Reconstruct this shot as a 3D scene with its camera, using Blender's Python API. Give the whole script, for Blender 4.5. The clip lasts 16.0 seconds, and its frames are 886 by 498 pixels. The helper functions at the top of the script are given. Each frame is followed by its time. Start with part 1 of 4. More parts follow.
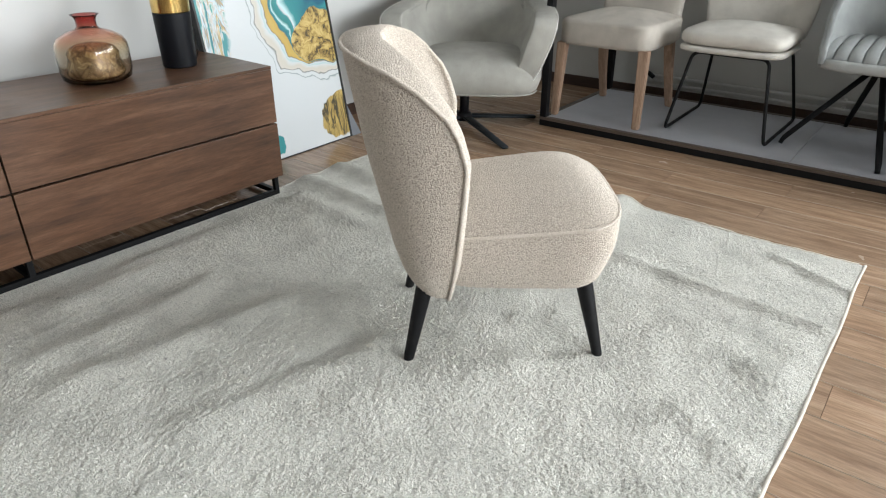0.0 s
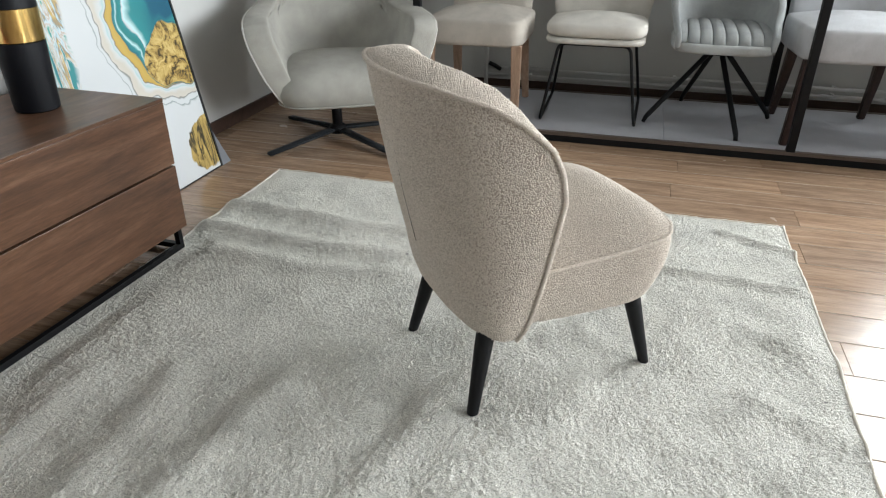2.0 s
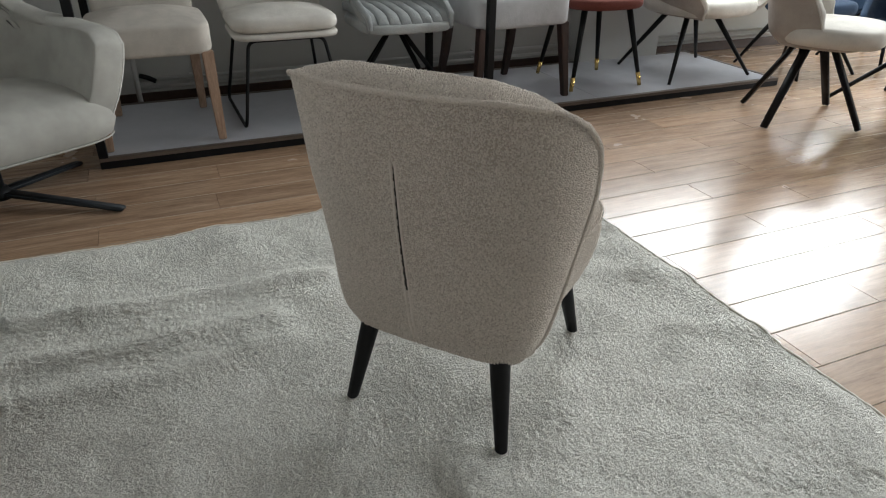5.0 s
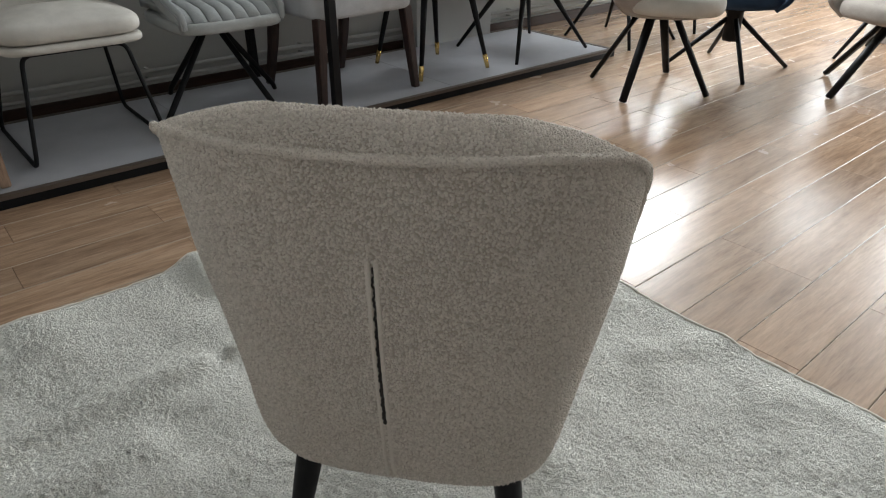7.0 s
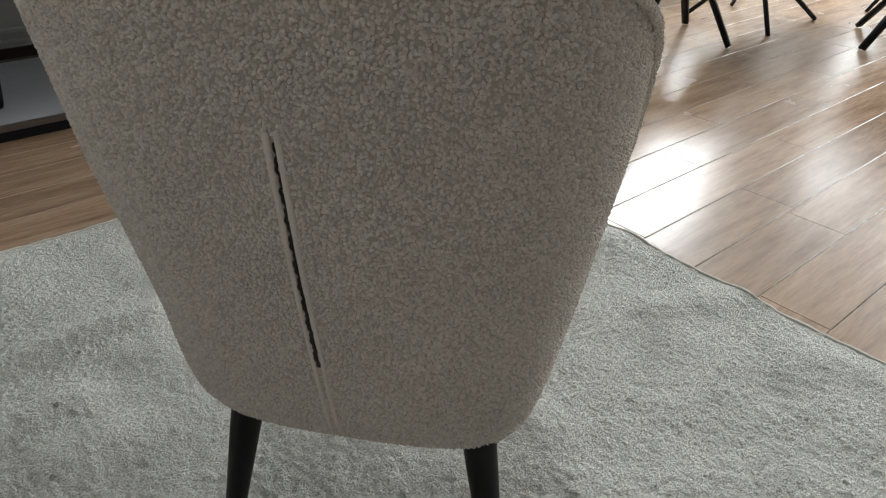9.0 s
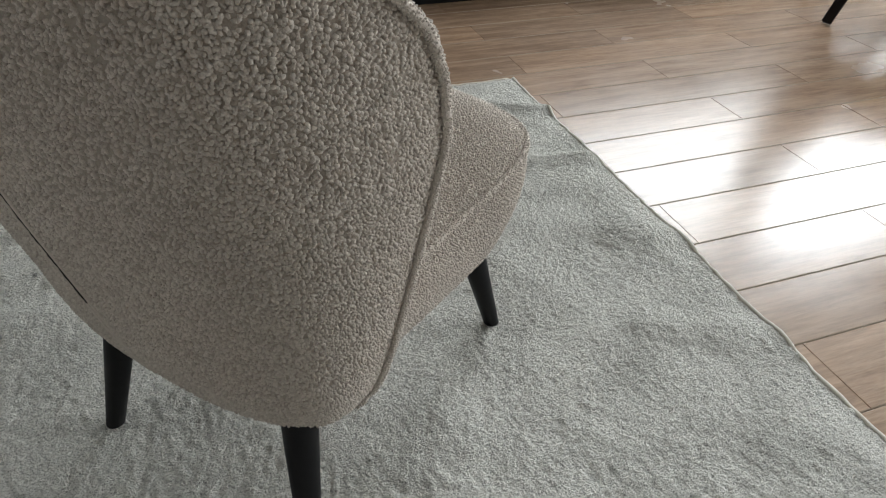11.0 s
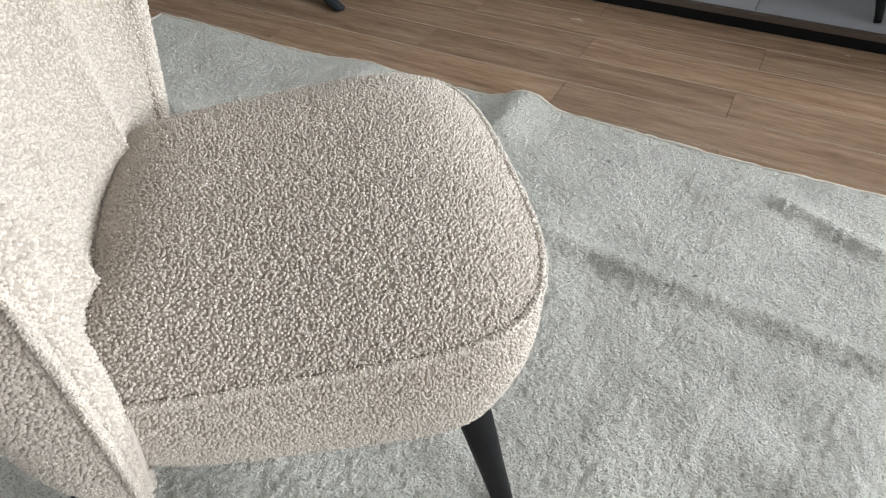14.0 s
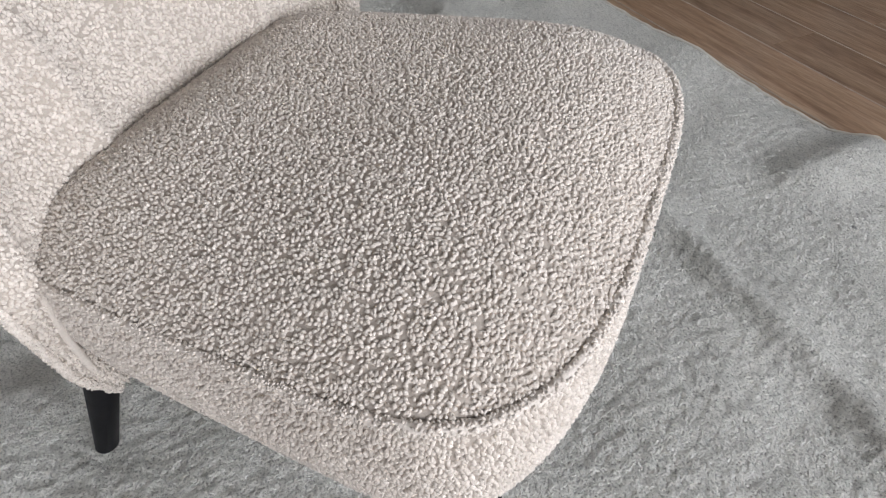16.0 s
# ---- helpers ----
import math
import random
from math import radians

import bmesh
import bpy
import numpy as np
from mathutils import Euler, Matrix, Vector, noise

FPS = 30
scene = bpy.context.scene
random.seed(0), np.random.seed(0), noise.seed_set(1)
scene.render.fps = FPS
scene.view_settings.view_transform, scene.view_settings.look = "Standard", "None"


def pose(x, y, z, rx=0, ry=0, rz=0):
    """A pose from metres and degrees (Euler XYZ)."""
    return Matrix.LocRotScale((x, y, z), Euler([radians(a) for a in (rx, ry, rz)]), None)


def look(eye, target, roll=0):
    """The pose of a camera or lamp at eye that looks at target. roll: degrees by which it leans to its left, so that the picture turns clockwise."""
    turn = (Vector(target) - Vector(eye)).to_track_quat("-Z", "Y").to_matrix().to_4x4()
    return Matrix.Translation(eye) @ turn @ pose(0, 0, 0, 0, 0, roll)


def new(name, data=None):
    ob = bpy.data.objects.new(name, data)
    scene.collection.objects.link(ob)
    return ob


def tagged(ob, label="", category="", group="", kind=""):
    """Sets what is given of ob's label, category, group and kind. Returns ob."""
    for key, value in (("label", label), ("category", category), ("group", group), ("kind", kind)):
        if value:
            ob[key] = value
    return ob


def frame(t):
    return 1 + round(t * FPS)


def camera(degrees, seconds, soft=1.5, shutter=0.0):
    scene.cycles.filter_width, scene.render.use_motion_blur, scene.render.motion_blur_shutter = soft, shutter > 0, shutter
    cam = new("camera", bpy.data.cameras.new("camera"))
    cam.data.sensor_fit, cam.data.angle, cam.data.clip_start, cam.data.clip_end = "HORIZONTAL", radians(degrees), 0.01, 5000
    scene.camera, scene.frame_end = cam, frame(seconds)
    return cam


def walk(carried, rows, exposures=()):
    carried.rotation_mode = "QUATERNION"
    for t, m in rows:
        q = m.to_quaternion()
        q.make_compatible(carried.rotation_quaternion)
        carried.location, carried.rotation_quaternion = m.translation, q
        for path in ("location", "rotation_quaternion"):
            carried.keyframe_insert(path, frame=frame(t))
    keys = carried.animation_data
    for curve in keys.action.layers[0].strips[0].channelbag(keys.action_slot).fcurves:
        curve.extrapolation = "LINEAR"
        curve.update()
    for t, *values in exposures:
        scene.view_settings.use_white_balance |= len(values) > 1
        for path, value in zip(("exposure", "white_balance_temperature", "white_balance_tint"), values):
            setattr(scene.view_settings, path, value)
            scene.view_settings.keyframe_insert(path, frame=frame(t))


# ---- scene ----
cam = camera(67.2, 16.0, soft=1.15)
PATH = [
    (0, (0.928, -1.46, 1.117), (-0.161, -0.051, 0.206), -0.1),
    (0.5, (0.764, -1.519, 1.125), (-0.188, -0.017, 0.21), 0.4),
    (1, (0.554, -1.593, 1.146), (-0.239, -0.005, 0.225), 0.5),
    (1.5, (0.373, -1.592, 1.121), (-0.26, 0.062, 0.19), 0.1),
    (2, (0.214, -1.574, 1.137), (-0.273, 0.129, 0.207), 0.1),
    (2.5, (0.016, -1.565, 1.144), (-0.314, 0.173, 0.21), 0.5),
    (3, (-0.176, -1.554, 1.129), (-0.321, 0.208, 0.195), 0.3),
    (3.5, (-0.299, -1.473, 1.105), (-0.24, 0.285, 0.153), 0.1),
    (4, (-0.385, -1.422, 1.127), (-0.148, 0.322, 0.178), 0.1),
    (4.5, (-0.514, -1.355, 1.128), (-0.073, 0.344, 0.17), 0.7),
    (5, (-0.624, -1.288, 1.12), (0.07, 0.327, 0.166), 0.6),
    (5.2, (-0.638, -1.256, 1.113), (0.133, 0.318, 0.149), 0.5),
    (7.3, (-0.606, -0.74, 1.046), (0.555, 0.553, 0.056), -0.1),
    (7.5, (-0.587, -0.73, 1.021), (0.594, 0.545, 0.032), -0.4),
    (8, (-0.537, -0.691, 0.973), (0.666, 0.547, -0.037), -0.2),
    (8.5, (-0.509, -0.685, 0.929), (0.658, 0.571, -0.099), -0.1),
    (9, (-0.483, -0.724, 0.902), (0.59, 0.59, -0.156), 0.4),
    (9.2, (-0.458, -0.747, 0.909), (0.572, 0.585, -0.17), 1.2),
    (11.3, (-0.01, -0.822, 0.873), (0.394, 0.696, -0.364), 1.4),
    (11.5, (0.028, -0.817, 0.864), (0.318, 0.717, -0.385), 1.1),
    (12, (0.122, -0.775, 0.872), (0.169, 0.77, -0.397), 1.0),
    (12.5, (0.244, -0.725, 0.868), (0.063, 0.804, -0.409), 0.5),
    (13, (0.321, -0.638, 0.851), (-0.057, 0.839, -0.443), 0.4),
    (13.5, (0.396, -0.524, 0.856), (-0.135, 0.887, -0.458), 0.3),
    (14, (0.47, -0.446, 0.883), (-0.212, 0.892, -0.438), 0.4),
    (14.5, (0.565, -0.37, 0.892), (-0.364, 0.794, -0.442), -0.2),
    (15, (0.573, -0.283, 0.873), (-0.509, 0.727, -0.472), -0.2),
    (15.5, (0.539, -0.195, 0.816), (-0.685, 0.609, -0.546), -0.6),
    (16, (0.525, -0.145, 0.759), (-0.788, 0.496, -0.608), -0.8),
]
EXPOSURES = [(0, -0.64, 6500, 10), (2.6, -0.59, 6500, 10), (4, -0.94, 6500, 10), (4.6, -1.16, 6500, 10), (7.4, -1.26, 6500, 10), (8, -1.47, 6500, 10), (9.2, -1.36, 6500, 10), (11.5, -1.42, 6450, 10), (12.5, -0.97, 6450, 11),
             (13.5, -0.90, 6400, 11), (14.3, -0.99, 6400, 11), (15, -1.10, 6420, 11), (16, -1.21, 6300, 17)]
walk(cam, [(t, look(eye, target, roll)) for t, eye, target, roll in PATH], EXPOSURES)

# ---- world and light: an overcast day through the windows of the back wall, and assumed end windows ----
world = bpy.data.worlds.new("sky")
scene.world = world
world.use_nodes = True
wn = world.node_tree
sky = wn.nodes.new("ShaderNodeTexSky")
sky.sky_type, sky.sun_disc = "NISHITA", False
sky.sun_elevation, sky.sun_rotation = radians(50), radians(60)
wn.links.new(sky.outputs[0], wn.nodes["Background"].inputs[0])
wn.nodes["Background"].inputs[1].default_value = 0.12


def window_lamp(name, x, y, z, sx, sz, rz, watts):
    """The sky's light in a window's opening, facing into the room."""
    data = bpy.data.lights.new(name, "AREA")
    data.shape, data.size, data.size_y, data.energy, data.color = "RECTANGLE", sx, sz, watts, (0.935, 0.985, 1.0)
    ob = new(name, data)
    ob.matrix_world = pose(x, y, z, -90, 0, rz)
    return ob


WIN_Z0, WIN_Z1 = 1.35, 3.05
BACK_Y, LEFT_X, RIGHT_X, FRONT_Y, TOP_Z = 2.86, -1.95, 8.2, -8.0, 3.5
BACK_WINDOWS = ((1.95, 4.0), (4.35, 6.5))
# unseen: the first widened to light the chair, the second added for floor glare
END_WINDOWS = ((-3.5, 1.1), (1.5, 2.5))
END_Z0, END_Z1 = 1.2, 3.35
for (a, b), power in zip(BACK_WINDOWS, (165, 290)):
    window_lamp("window_light", (a + b) / 2, BACK_Y + 0.12, (WIN_Z0 + WIN_Z1) / 2, b - a, WIN_Z1 - WIN_Z0, 0, power * (b - a))
for (a, b), power in zip(END_WINDOWS, (215, 110)):
    window_lamp("window_light", RIGHT_X + 0.12, (a + b) / 2, (END_Z0 + END_Z1) / 2, b - a, END_Z1 - END_Z0, -90, power * (b - a))


# ---- mesh helpers ----
def part(name, bm, mat, parent, label="", smooth=True):
    """Links a bmesh as one mesh object under a thing or part."""
    me = bpy.data.meshes.new(name)
    bmesh.ops.recalc_face_normals(bm, faces=bm.faces[:])
    bm.to_mesh(me)
    bm.free()
    for p in me.polygons:
        p.use_smooth = smooth
    me.materials.append(mat)
    ob = new(name, me)
    ob.parent = parent
    if label:
        tagged(ob, label)
    return ob


def flat_edges(ob, angle=35):
    ob.data.set_sharp_from_angle(angle=radians(angle))
    return ob


def thing(name, m, label, category, group="", kind=""):
    ob = new(name)
    ob.empty_display_size = 0.1
    ob.matrix_world = m
    return tagged(ob, label, category, group, kind)


def setting(name, bm, mat, label="", smooth=False):
    ob = part(name, bm, mat, None, "", smooth)
    return tagged(ob, label, kind="structure")


def add_box(bm, x0, x1, y0, y1, z0, z1, bevel=0.0, seg=2):
    m = Matrix.LocRotScale(((x0 + x1) / 2, (y0 + y1) / 2, (z0 + z1) / 2), None, (x1 - x0, y1 - y0, z1 - z0))
    made = bmesh.ops.create_cube(bm, size=1, matrix=m)["verts"]
    if bevel:
        edges = list({e for v in made for e in v.link_edges})
        bmesh.ops.bevel(bm, geom=edges, offset=bevel, segments=seg, affect="EDGES", profile=0.5)


def box(*a, bevel=0.0, seg=2):
    bm = bmesh.new()
    add_box(bm, *a, bevel=bevel, seg=seg)
    return bm


def loft(bm, rings, closed=True, caps=True):
    """Skins rings of equally many points."""
    vs = [[bm.verts.new(p) for p in r] for r in rings]
    n = len(vs[0])
    for a, b in zip(vs, vs[1:]):
        for i in range(n if closed else n - 1):
            j = (i + 1) % n
            bm.faces.new((a[i], a[j], b[j], b[i]))
    if caps and closed:
        bm.faces.new(vs[0][::-1])
        bm.faces.new(vs[-1])
    return vs


def superring(z, a, b, n=2.0, cx=0.0, cy=0.0, count=48):
    pts = []
    for i in range(count):
        t = 2 * math.pi * i / count
        c, s = math.cos(t), math.sin(t)
        pts.append((cx + a * math.copysign(abs(c) ** (2 / n), c), cy + b * math.copysign(abs(s) ** (2 / n), s), z))
    return pts


def add_tube(bm, pts, r, n=10, r1=None):
    """A round bar along a polyline; r1: its radius at the end."""
    pts = [Vector(p) for p in pts]
    r1 = r if r1 is None else r1
    rings, up = [], None
    for i, p in enumerate(pts):
        d = (pts[min(i + 1, len(pts) - 1)] - pts[max(i - 1, 0)]).normalized()
        if up is None:
            up = Vector((0, 0, 1)) if abs(d.z) < 0.9 else Vector((1, 0, 0))
        up = (up - d * up.dot(d)).normalized()
        side = d.cross(up)
        rr = r + (r1 - r) * i / max(1, len(pts) - 1)
        rings.append([p + (up * math.cos(2 * math.pi * k / n) + side * math.sin(2 * math.pi * k / n)) * rr for k in range(n)])
    loft(bm, rings)


def tube(pts, r, n=10, r1=None):
    bm = bmesh.new()
    add_tube(bm, pts, r, n, r1)
    return bm


def rounded(pts, r, seg=5):
    """A polyline with its corners rounded by about r."""
    pts = [Vector(p) for p in pts]
    out = [pts[0]]
    for a, b, c in zip(pts, pts[1:], pts[2:]):
        u, v = (a - b), (c - b)
        k = min(r, u.length * 0.45, v.length * 0.45)
        p, q = b + u.normalized() * k, b + v.normalized() * k
        for i in range(seg + 1):
            t = i / seg
            out.append(p * (1 - t) ** 2 + b * 2 * t * (1 - t) + q * t * t)
    out.append(pts[-1])
    return out


def lathe(profile, n=48):
    bm = bmesh.new()
    loft(bm, [[(r * math.cos(2 * math.pi * k / n), r * math.sin(2 * math.pi * k / n), z) for k in range(n)] for r, z in profile])
    return bm


def bar(p0, p1, w, t, bevel=0.002, w1=None):
    """A flat blade from p0 to p1, w wide and t thick, narrowing to w1."""
    bm = bmesh.new()
    p0, p1 = Vector(p0), Vector(p1)
    d = (p1 - p0).normalized()
    side = d.cross(Vector((0, 0, 1))).normalized()
    nor = side.cross(d)
    w1 = w if w1 is None else w1
    loft(bm, [[p + side * (sx * ww / 2) + nor * (sy * t / 2) for sx, sy in ((-1, -1), (1, -1), (1, 1), (-1, 1))] for p, ww in ((p0, w), (p1, w1))])
    bmesh.ops.bevel(bm, geom=bm.edges[:], offset=bevel, segments=2, affect="EDGES")
    return bm


def cushion(w, d, z0, z1, crown=0.03, r=0.02, n=5.0, cx=0.0, cy=0.0, count=64, dip=0.0):
    """A padded block with a domed top; w along y, d along x."""
    bm = bmesh.new()
    a, b = d / 2, w / 2
    rings = [superring(z0, a - r, b - r, n, cx, cy, count)]
    for k in (0.3, 0.7, 1.0):
        q = k * math.pi / 2
        rings.append(superring(z0 + r * (1 - math.cos(q)), a - r + r * math.sin(q), b - r + r * math.sin(q), n, cx, cy, count))
    for k in (0.0, 0.35, 0.7, 1.0):
        q = k * math.pi / 2
        rings.append(superring(z1 - r + r * math.sin(q), a - r + r * math.cos(q), b - r + r * math.cos(q), n, cx, cy, count))
    for k in range(1, 8):
        f = 1 - k / 8
        rings.append(superring(z1 + crown * (1 - f * f), (a - r) * f, (b - r) * f, 2 + (n - 2) * f, cx, cy, count))
    loft(bm, rings)
    return bm


def table(rows):
    """A function that runs straight between rows of (x, y), held level outside."""
    xs, ys = [r[0] for r in rows], [r[1] for r in rows]
    return lambda x: float(np.interp(x, xs, ys))


def smooth_table(rows):
    """The same with smooth bends."""
    f = table(rows)
    step = (rows[-1][0] - rows[0][0]) / 24
    return lambda x: (f(x - step) + 2 * f(x) + f(x + step)) / 4


def tub(rear, wide, side, rim, z0, thick, roll, expo=2.6, na=64, nv=28, low=None, tuck=0.0, lift=0.0):
    """A wrap-round backrest that opens to +x. rear(z), side(z): the x of the middle of its outside and of its two front edges; wide(z): half its width;
    rim(x): the height of its edge; thick(u), roll(u): the padding's depth and the height of its rolled edge at u from 0 (bottom of an edge) to 1 (top middle).
    low: the padding's depth at the bottom of the middle; tuck: how far the skin's upright edges turn in; lift: how much higher the bottom lies in the middle. Gives the outer skin, the padding and the edge's line."""

    def plan(z, t):
        q = t * math.pi / 2
        c, s = abs(math.cos(q)), math.sin(q)
        e = expo(z) if callable(expo) else expo
        x = rear(z) + (side(z) - rear(z)) * (1 - c ** (2 / e))
        return x, math.copysign(abs(s) ** (2 / e), s) * wide(z)

    ts = [math.copysign(1 - (1 - abs(t)) ** 1.5, t) for t in np.linspace(-1, 1, na + 1)]
    grid = []
    for t in ts:
        x = plan(z0 + 0.3, t)[0]
        top = rim(plan(0.5, t)[0])
        for _ in range(6):
            top = 0.5 * top + 0.5 * rim(plan(top, t)[0])
        col = []
        for k in range(nv + 1):
            foot = z0 + lift * math.cos(t * math.pi / 2) ** 2
            z = foot + (top - foot) * k / nv
            x, y = plan(z, t)
            col.append(Vector((x, y, z)))
        grid.append(col)
    g = np.array([[tuple(p) for p in c] for c in grid])
    da, dv = np.gradient(g, axis=0), np.gradient(g, axis=1)
    nrm = np.cross(da, dv)
    nrm /= np.linalg.norm(nrm, axis=2, keepdims=True) + 1e-9
    if nrm[na // 2, nv // 2, 0] < 0:
        nrm = -nrm
    path = [(0, k) for k in range(nv)] + [(i, nv) for i in range(na + 1)] + [(na, k) for k in range(nv - 1, -1, -1)]
    line = np.array([g[i, k] for i, k in path])
    tang = np.gradient(line, axis=0)
    tang /= np.linalg.norm(tang, axis=1, keepdims=True)
    nn = np.array([nrm[i, k] for i, k in path])
    for _ in range(6):
        nn[1:-1] = (nn[:-2] + 2 * nn[1:-1] + nn[2:]) / 4
    nn /= np.linalg.norm(nn, axis=1, keepdims=True)
    edge = np.cross(nn, tang)
    mid = len(path) // 2
    if edge[mid, 2] < 0:
        edge = -edge
    size = np.linspace(0, 1, mid + 1)
    size = np.concatenate([size, size[::-1][1:]])[: len(path)]
    # outer skin, tucked in a little along its two upright edges
    skin = g.copy()
    for i in (0, na):
        skin[i] += nrm[i] * tuck
    outer = bmesh.new()
    loft(outer, [[tuple(p) for p in c] for c in skin], closed=False)
    # padding: the rolled edge and the inner face
    pad = bmesh.new()
    hoops = []
    cord = [tuple(line[j] - nn[j] * (0.0015 + tuck * 0.4) + edge[j] * tuck * 0.5) for j in range(len(path))]
    for j in range(len(path)):
        th, ro = thick(size[j]), roll(size[j])
        hoop = []
        for q in np.linspace(0, math.pi, 13):
            hoop.append(line[j] + nn[j] * (th / 2) * (1 - math.cos(q)) + edge[j] * ro * math.sin(q) ** 0.8)
        hoops.append(hoop)
    tops = loft(pad, [[tuple(p) for p in h] for h in hoops], closed=False)
    inner = {}
    for (i, k), v in zip(path, tops):
        inner[(i, k)] = v[-1]
    depth = {p: thick(s) for p, s in zip(path, size)}
    for i in range(na + 1):
        for k in range(nv + 1):
            if (i, k) not in inner:
                f = k / nv
                w = min(1.0, min(i, na - i) / (na * 0.22))
                s = min(1.0, (1 - f) / 0.6)
                d = depth[(0, min(k, nv - 1))] * (1 - w) + (depth[(i, nv)] + (low - depth[(i, nv)]) * s * s * (3 - 2 * s) if low else depth[(i, nv)]) * w
                inner[(i, k)] = pad.verts.new(tuple(g[i, k] + nrm[i, k] * d))
    for i in range(na):
        for k in range(nv):
            pad.faces.new((inner[(i, k)], inner[(i + 1, k)], inner[(i + 1, k + 1)], inner[(i, k + 1)]))
    # closed underneath
    foot = [inner[(i, 0)] for i in range(na + 1)]
    base = [pad.verts.new(tuple(g[i, 0])) for i in range(na + 1)]
    for i in range(na):
        pad.faces.new((foot[i], foot[i + 1], base[i + 1], base[i]))
    return outer, pad, cord


# ---- materials ----
def material(name, rough=0.6, metal=0.0):
    m = bpy.data.materials.new(name)
    m.use_nodes = True
    nt = m.node_tree
    b = nt.nodes["Principled BSDF"]
    b.inputs["Roughness"].default_value, b.inputs["Metallic"].default_value = rough, metal
    return m, nt, b


def coords(nt, scale=(1, 1, 1), space="Object", rot=(0, 0, 0)):
    tc, mp = nt.nodes.new("ShaderNodeTexCoord"), nt.nodes.new("ShaderNodeMapping")
    mp.inputs["Scale"].default_value = scale
    mp.inputs["Rotation"].default_value = [radians(a) for a in rot]
    nt.links.new(tc.outputs[space], mp.inputs["Vector"])
    return mp.outputs[0]


def noise_tex(nt, vec, scale, detail=4.0, rough=0.55, distort=0.0):
    n = nt.nodes.new("ShaderNodeTexNoise")
    n.inputs["Scale"].default_value, n.inputs["Detail"].default_value = scale, detail
    n.inputs["Roughness"].default_value, n.inputs["Distortion"].default_value = rough, distort
    nt.links.new(vec, n.inputs["Vector"])
    return n.outputs["Fac"]


def voronoi(nt, vec, scale, feature="F1", out="Distance", rand=1.0):
    n = nt.nodes.new("ShaderNodeTexVoronoi")
    n.feature = feature
    n.inputs["Scale"].default_value, n.inputs["Randomness"].default_value = scale, rand
    nt.links.new(vec, n.inputs["Vector"])
    return n.outputs[out]


def ramp(nt, fac, stops, mode="LINEAR"):
    r = nt.nodes.new("ShaderNodeValToRGB")
    r.color_ramp.interpolation = mode
    els = r.color_ramp.elements
    while len(els) < len(stops):
        els.new(0.5)
    for e, (p, c) in zip(els, stops):
        e.position, e.color = p, (*c, 1) if len(c) == 3 else c
    nt.links.new(fac, r.inputs[0])
    return r.outputs[0]


def grey(v):
    return (v, v, v)


def mixed(nt, a, b, fac=0.5, mode="MIX"):
    n = nt.nodes.new("ShaderNodeMix")
    n.data_type, n.blend_type = "RGBA", mode
    for socket, v in ((n.inputs[0], fac), (n.inputs[6], a), (n.inputs[7], b)):
        if isinstance(v, (int, float)):
            socket.default_value = v
        elif isinstance(v, tuple):
            socket.default_value = (*v, 1)
        else:
            nt.links.new(v, socket)
    return n.outputs[2]


def maths(nt, op, a, b=0.0):
    n = nt.nodes.new("ShaderNodeMath")
    n.operation = op
    for socket, v in zip(n.inputs, (a, b)):
        if isinstance(v, (int, float)):
            socket.default_value = v
        else:
            nt.links.new(v, socket)
    return n.outputs[0]


def bumped(nt, b, height, strength=0.5, distance=0.002, into=None):
    n = nt.nodes.new("ShaderNodeBump")
    n.inputs["Strength"].default_value, n.inputs["Distance"].default_value = strength, distance
    nt.links.new(height, n.inputs["Height"])
    if into is not None:
        nt.links.new(into, n.inputs["Normal"])
    nt.links.new(n.outputs[0], b.inputs["Normal"])
    return n.outputs[0]


def warp(nt, vec, scale, amount):
    """Coordinates shaken by a noise."""
    n = nt.nodes.new("ShaderNodeTexNoise")
    n.inputs["Scale"].default_value, n.inputs["Detail"].default_value = scale, 2
    nt.links.new(vec, n.inputs["Vector"])
    k = nt.nodes.new("ShaderNodeVectorMath")
    k.operation = "SCALE"
    k.inputs["Scale"].default_value = amount
    nt.links.new(n.outputs["Color"], k.inputs[0])
    s = nt.nodes.new("ShaderNodeVectorMath")
    nt.links.new(vec, s.inputs[0])
    nt.links.new(k.outputs[0], s.inputs[1])
    return s.outputs[0]


def boucle_cloth(name, base, tips):
    """Looped wool, each loop a little paler or darker than the next."""
    m, nt, b = material(name, 0.95)
    v = coords(nt)
    curl = noise_tex(nt, v, 520, 3, 0.6)
    broad = noise_tex(nt, v, 6, 3)
    geo = nt.nodes.new("ShaderNodeNewGeometry")
    tone = ramp(nt, geo.outputs["Random Per Island"], [(0.0, base), (1.0, tips)])
    tone = mixed(nt, tone, ramp(nt, curl, [(0.3, grey(0.86)), (0.7, grey(1.08))]), 0.8, "MULTIPLY")
    tone = mixed(nt, tone, ramp(nt, broad, [(0.3, grey(0.96)), (0.7, grey(1.04))]), 0.7, "MULTIPLY")
    nt.links.new(tone, b.inputs["Base Color"])
    b.inputs["Sheen Weight"].default_value, b.inputs["Sheen Roughness"].default_value = 0.1, 0.6
    b.inputs["Specular IOR Level"].default_value = 0.15
    bumped(nt, b, curl, 0.5, 0.0012)
    return m


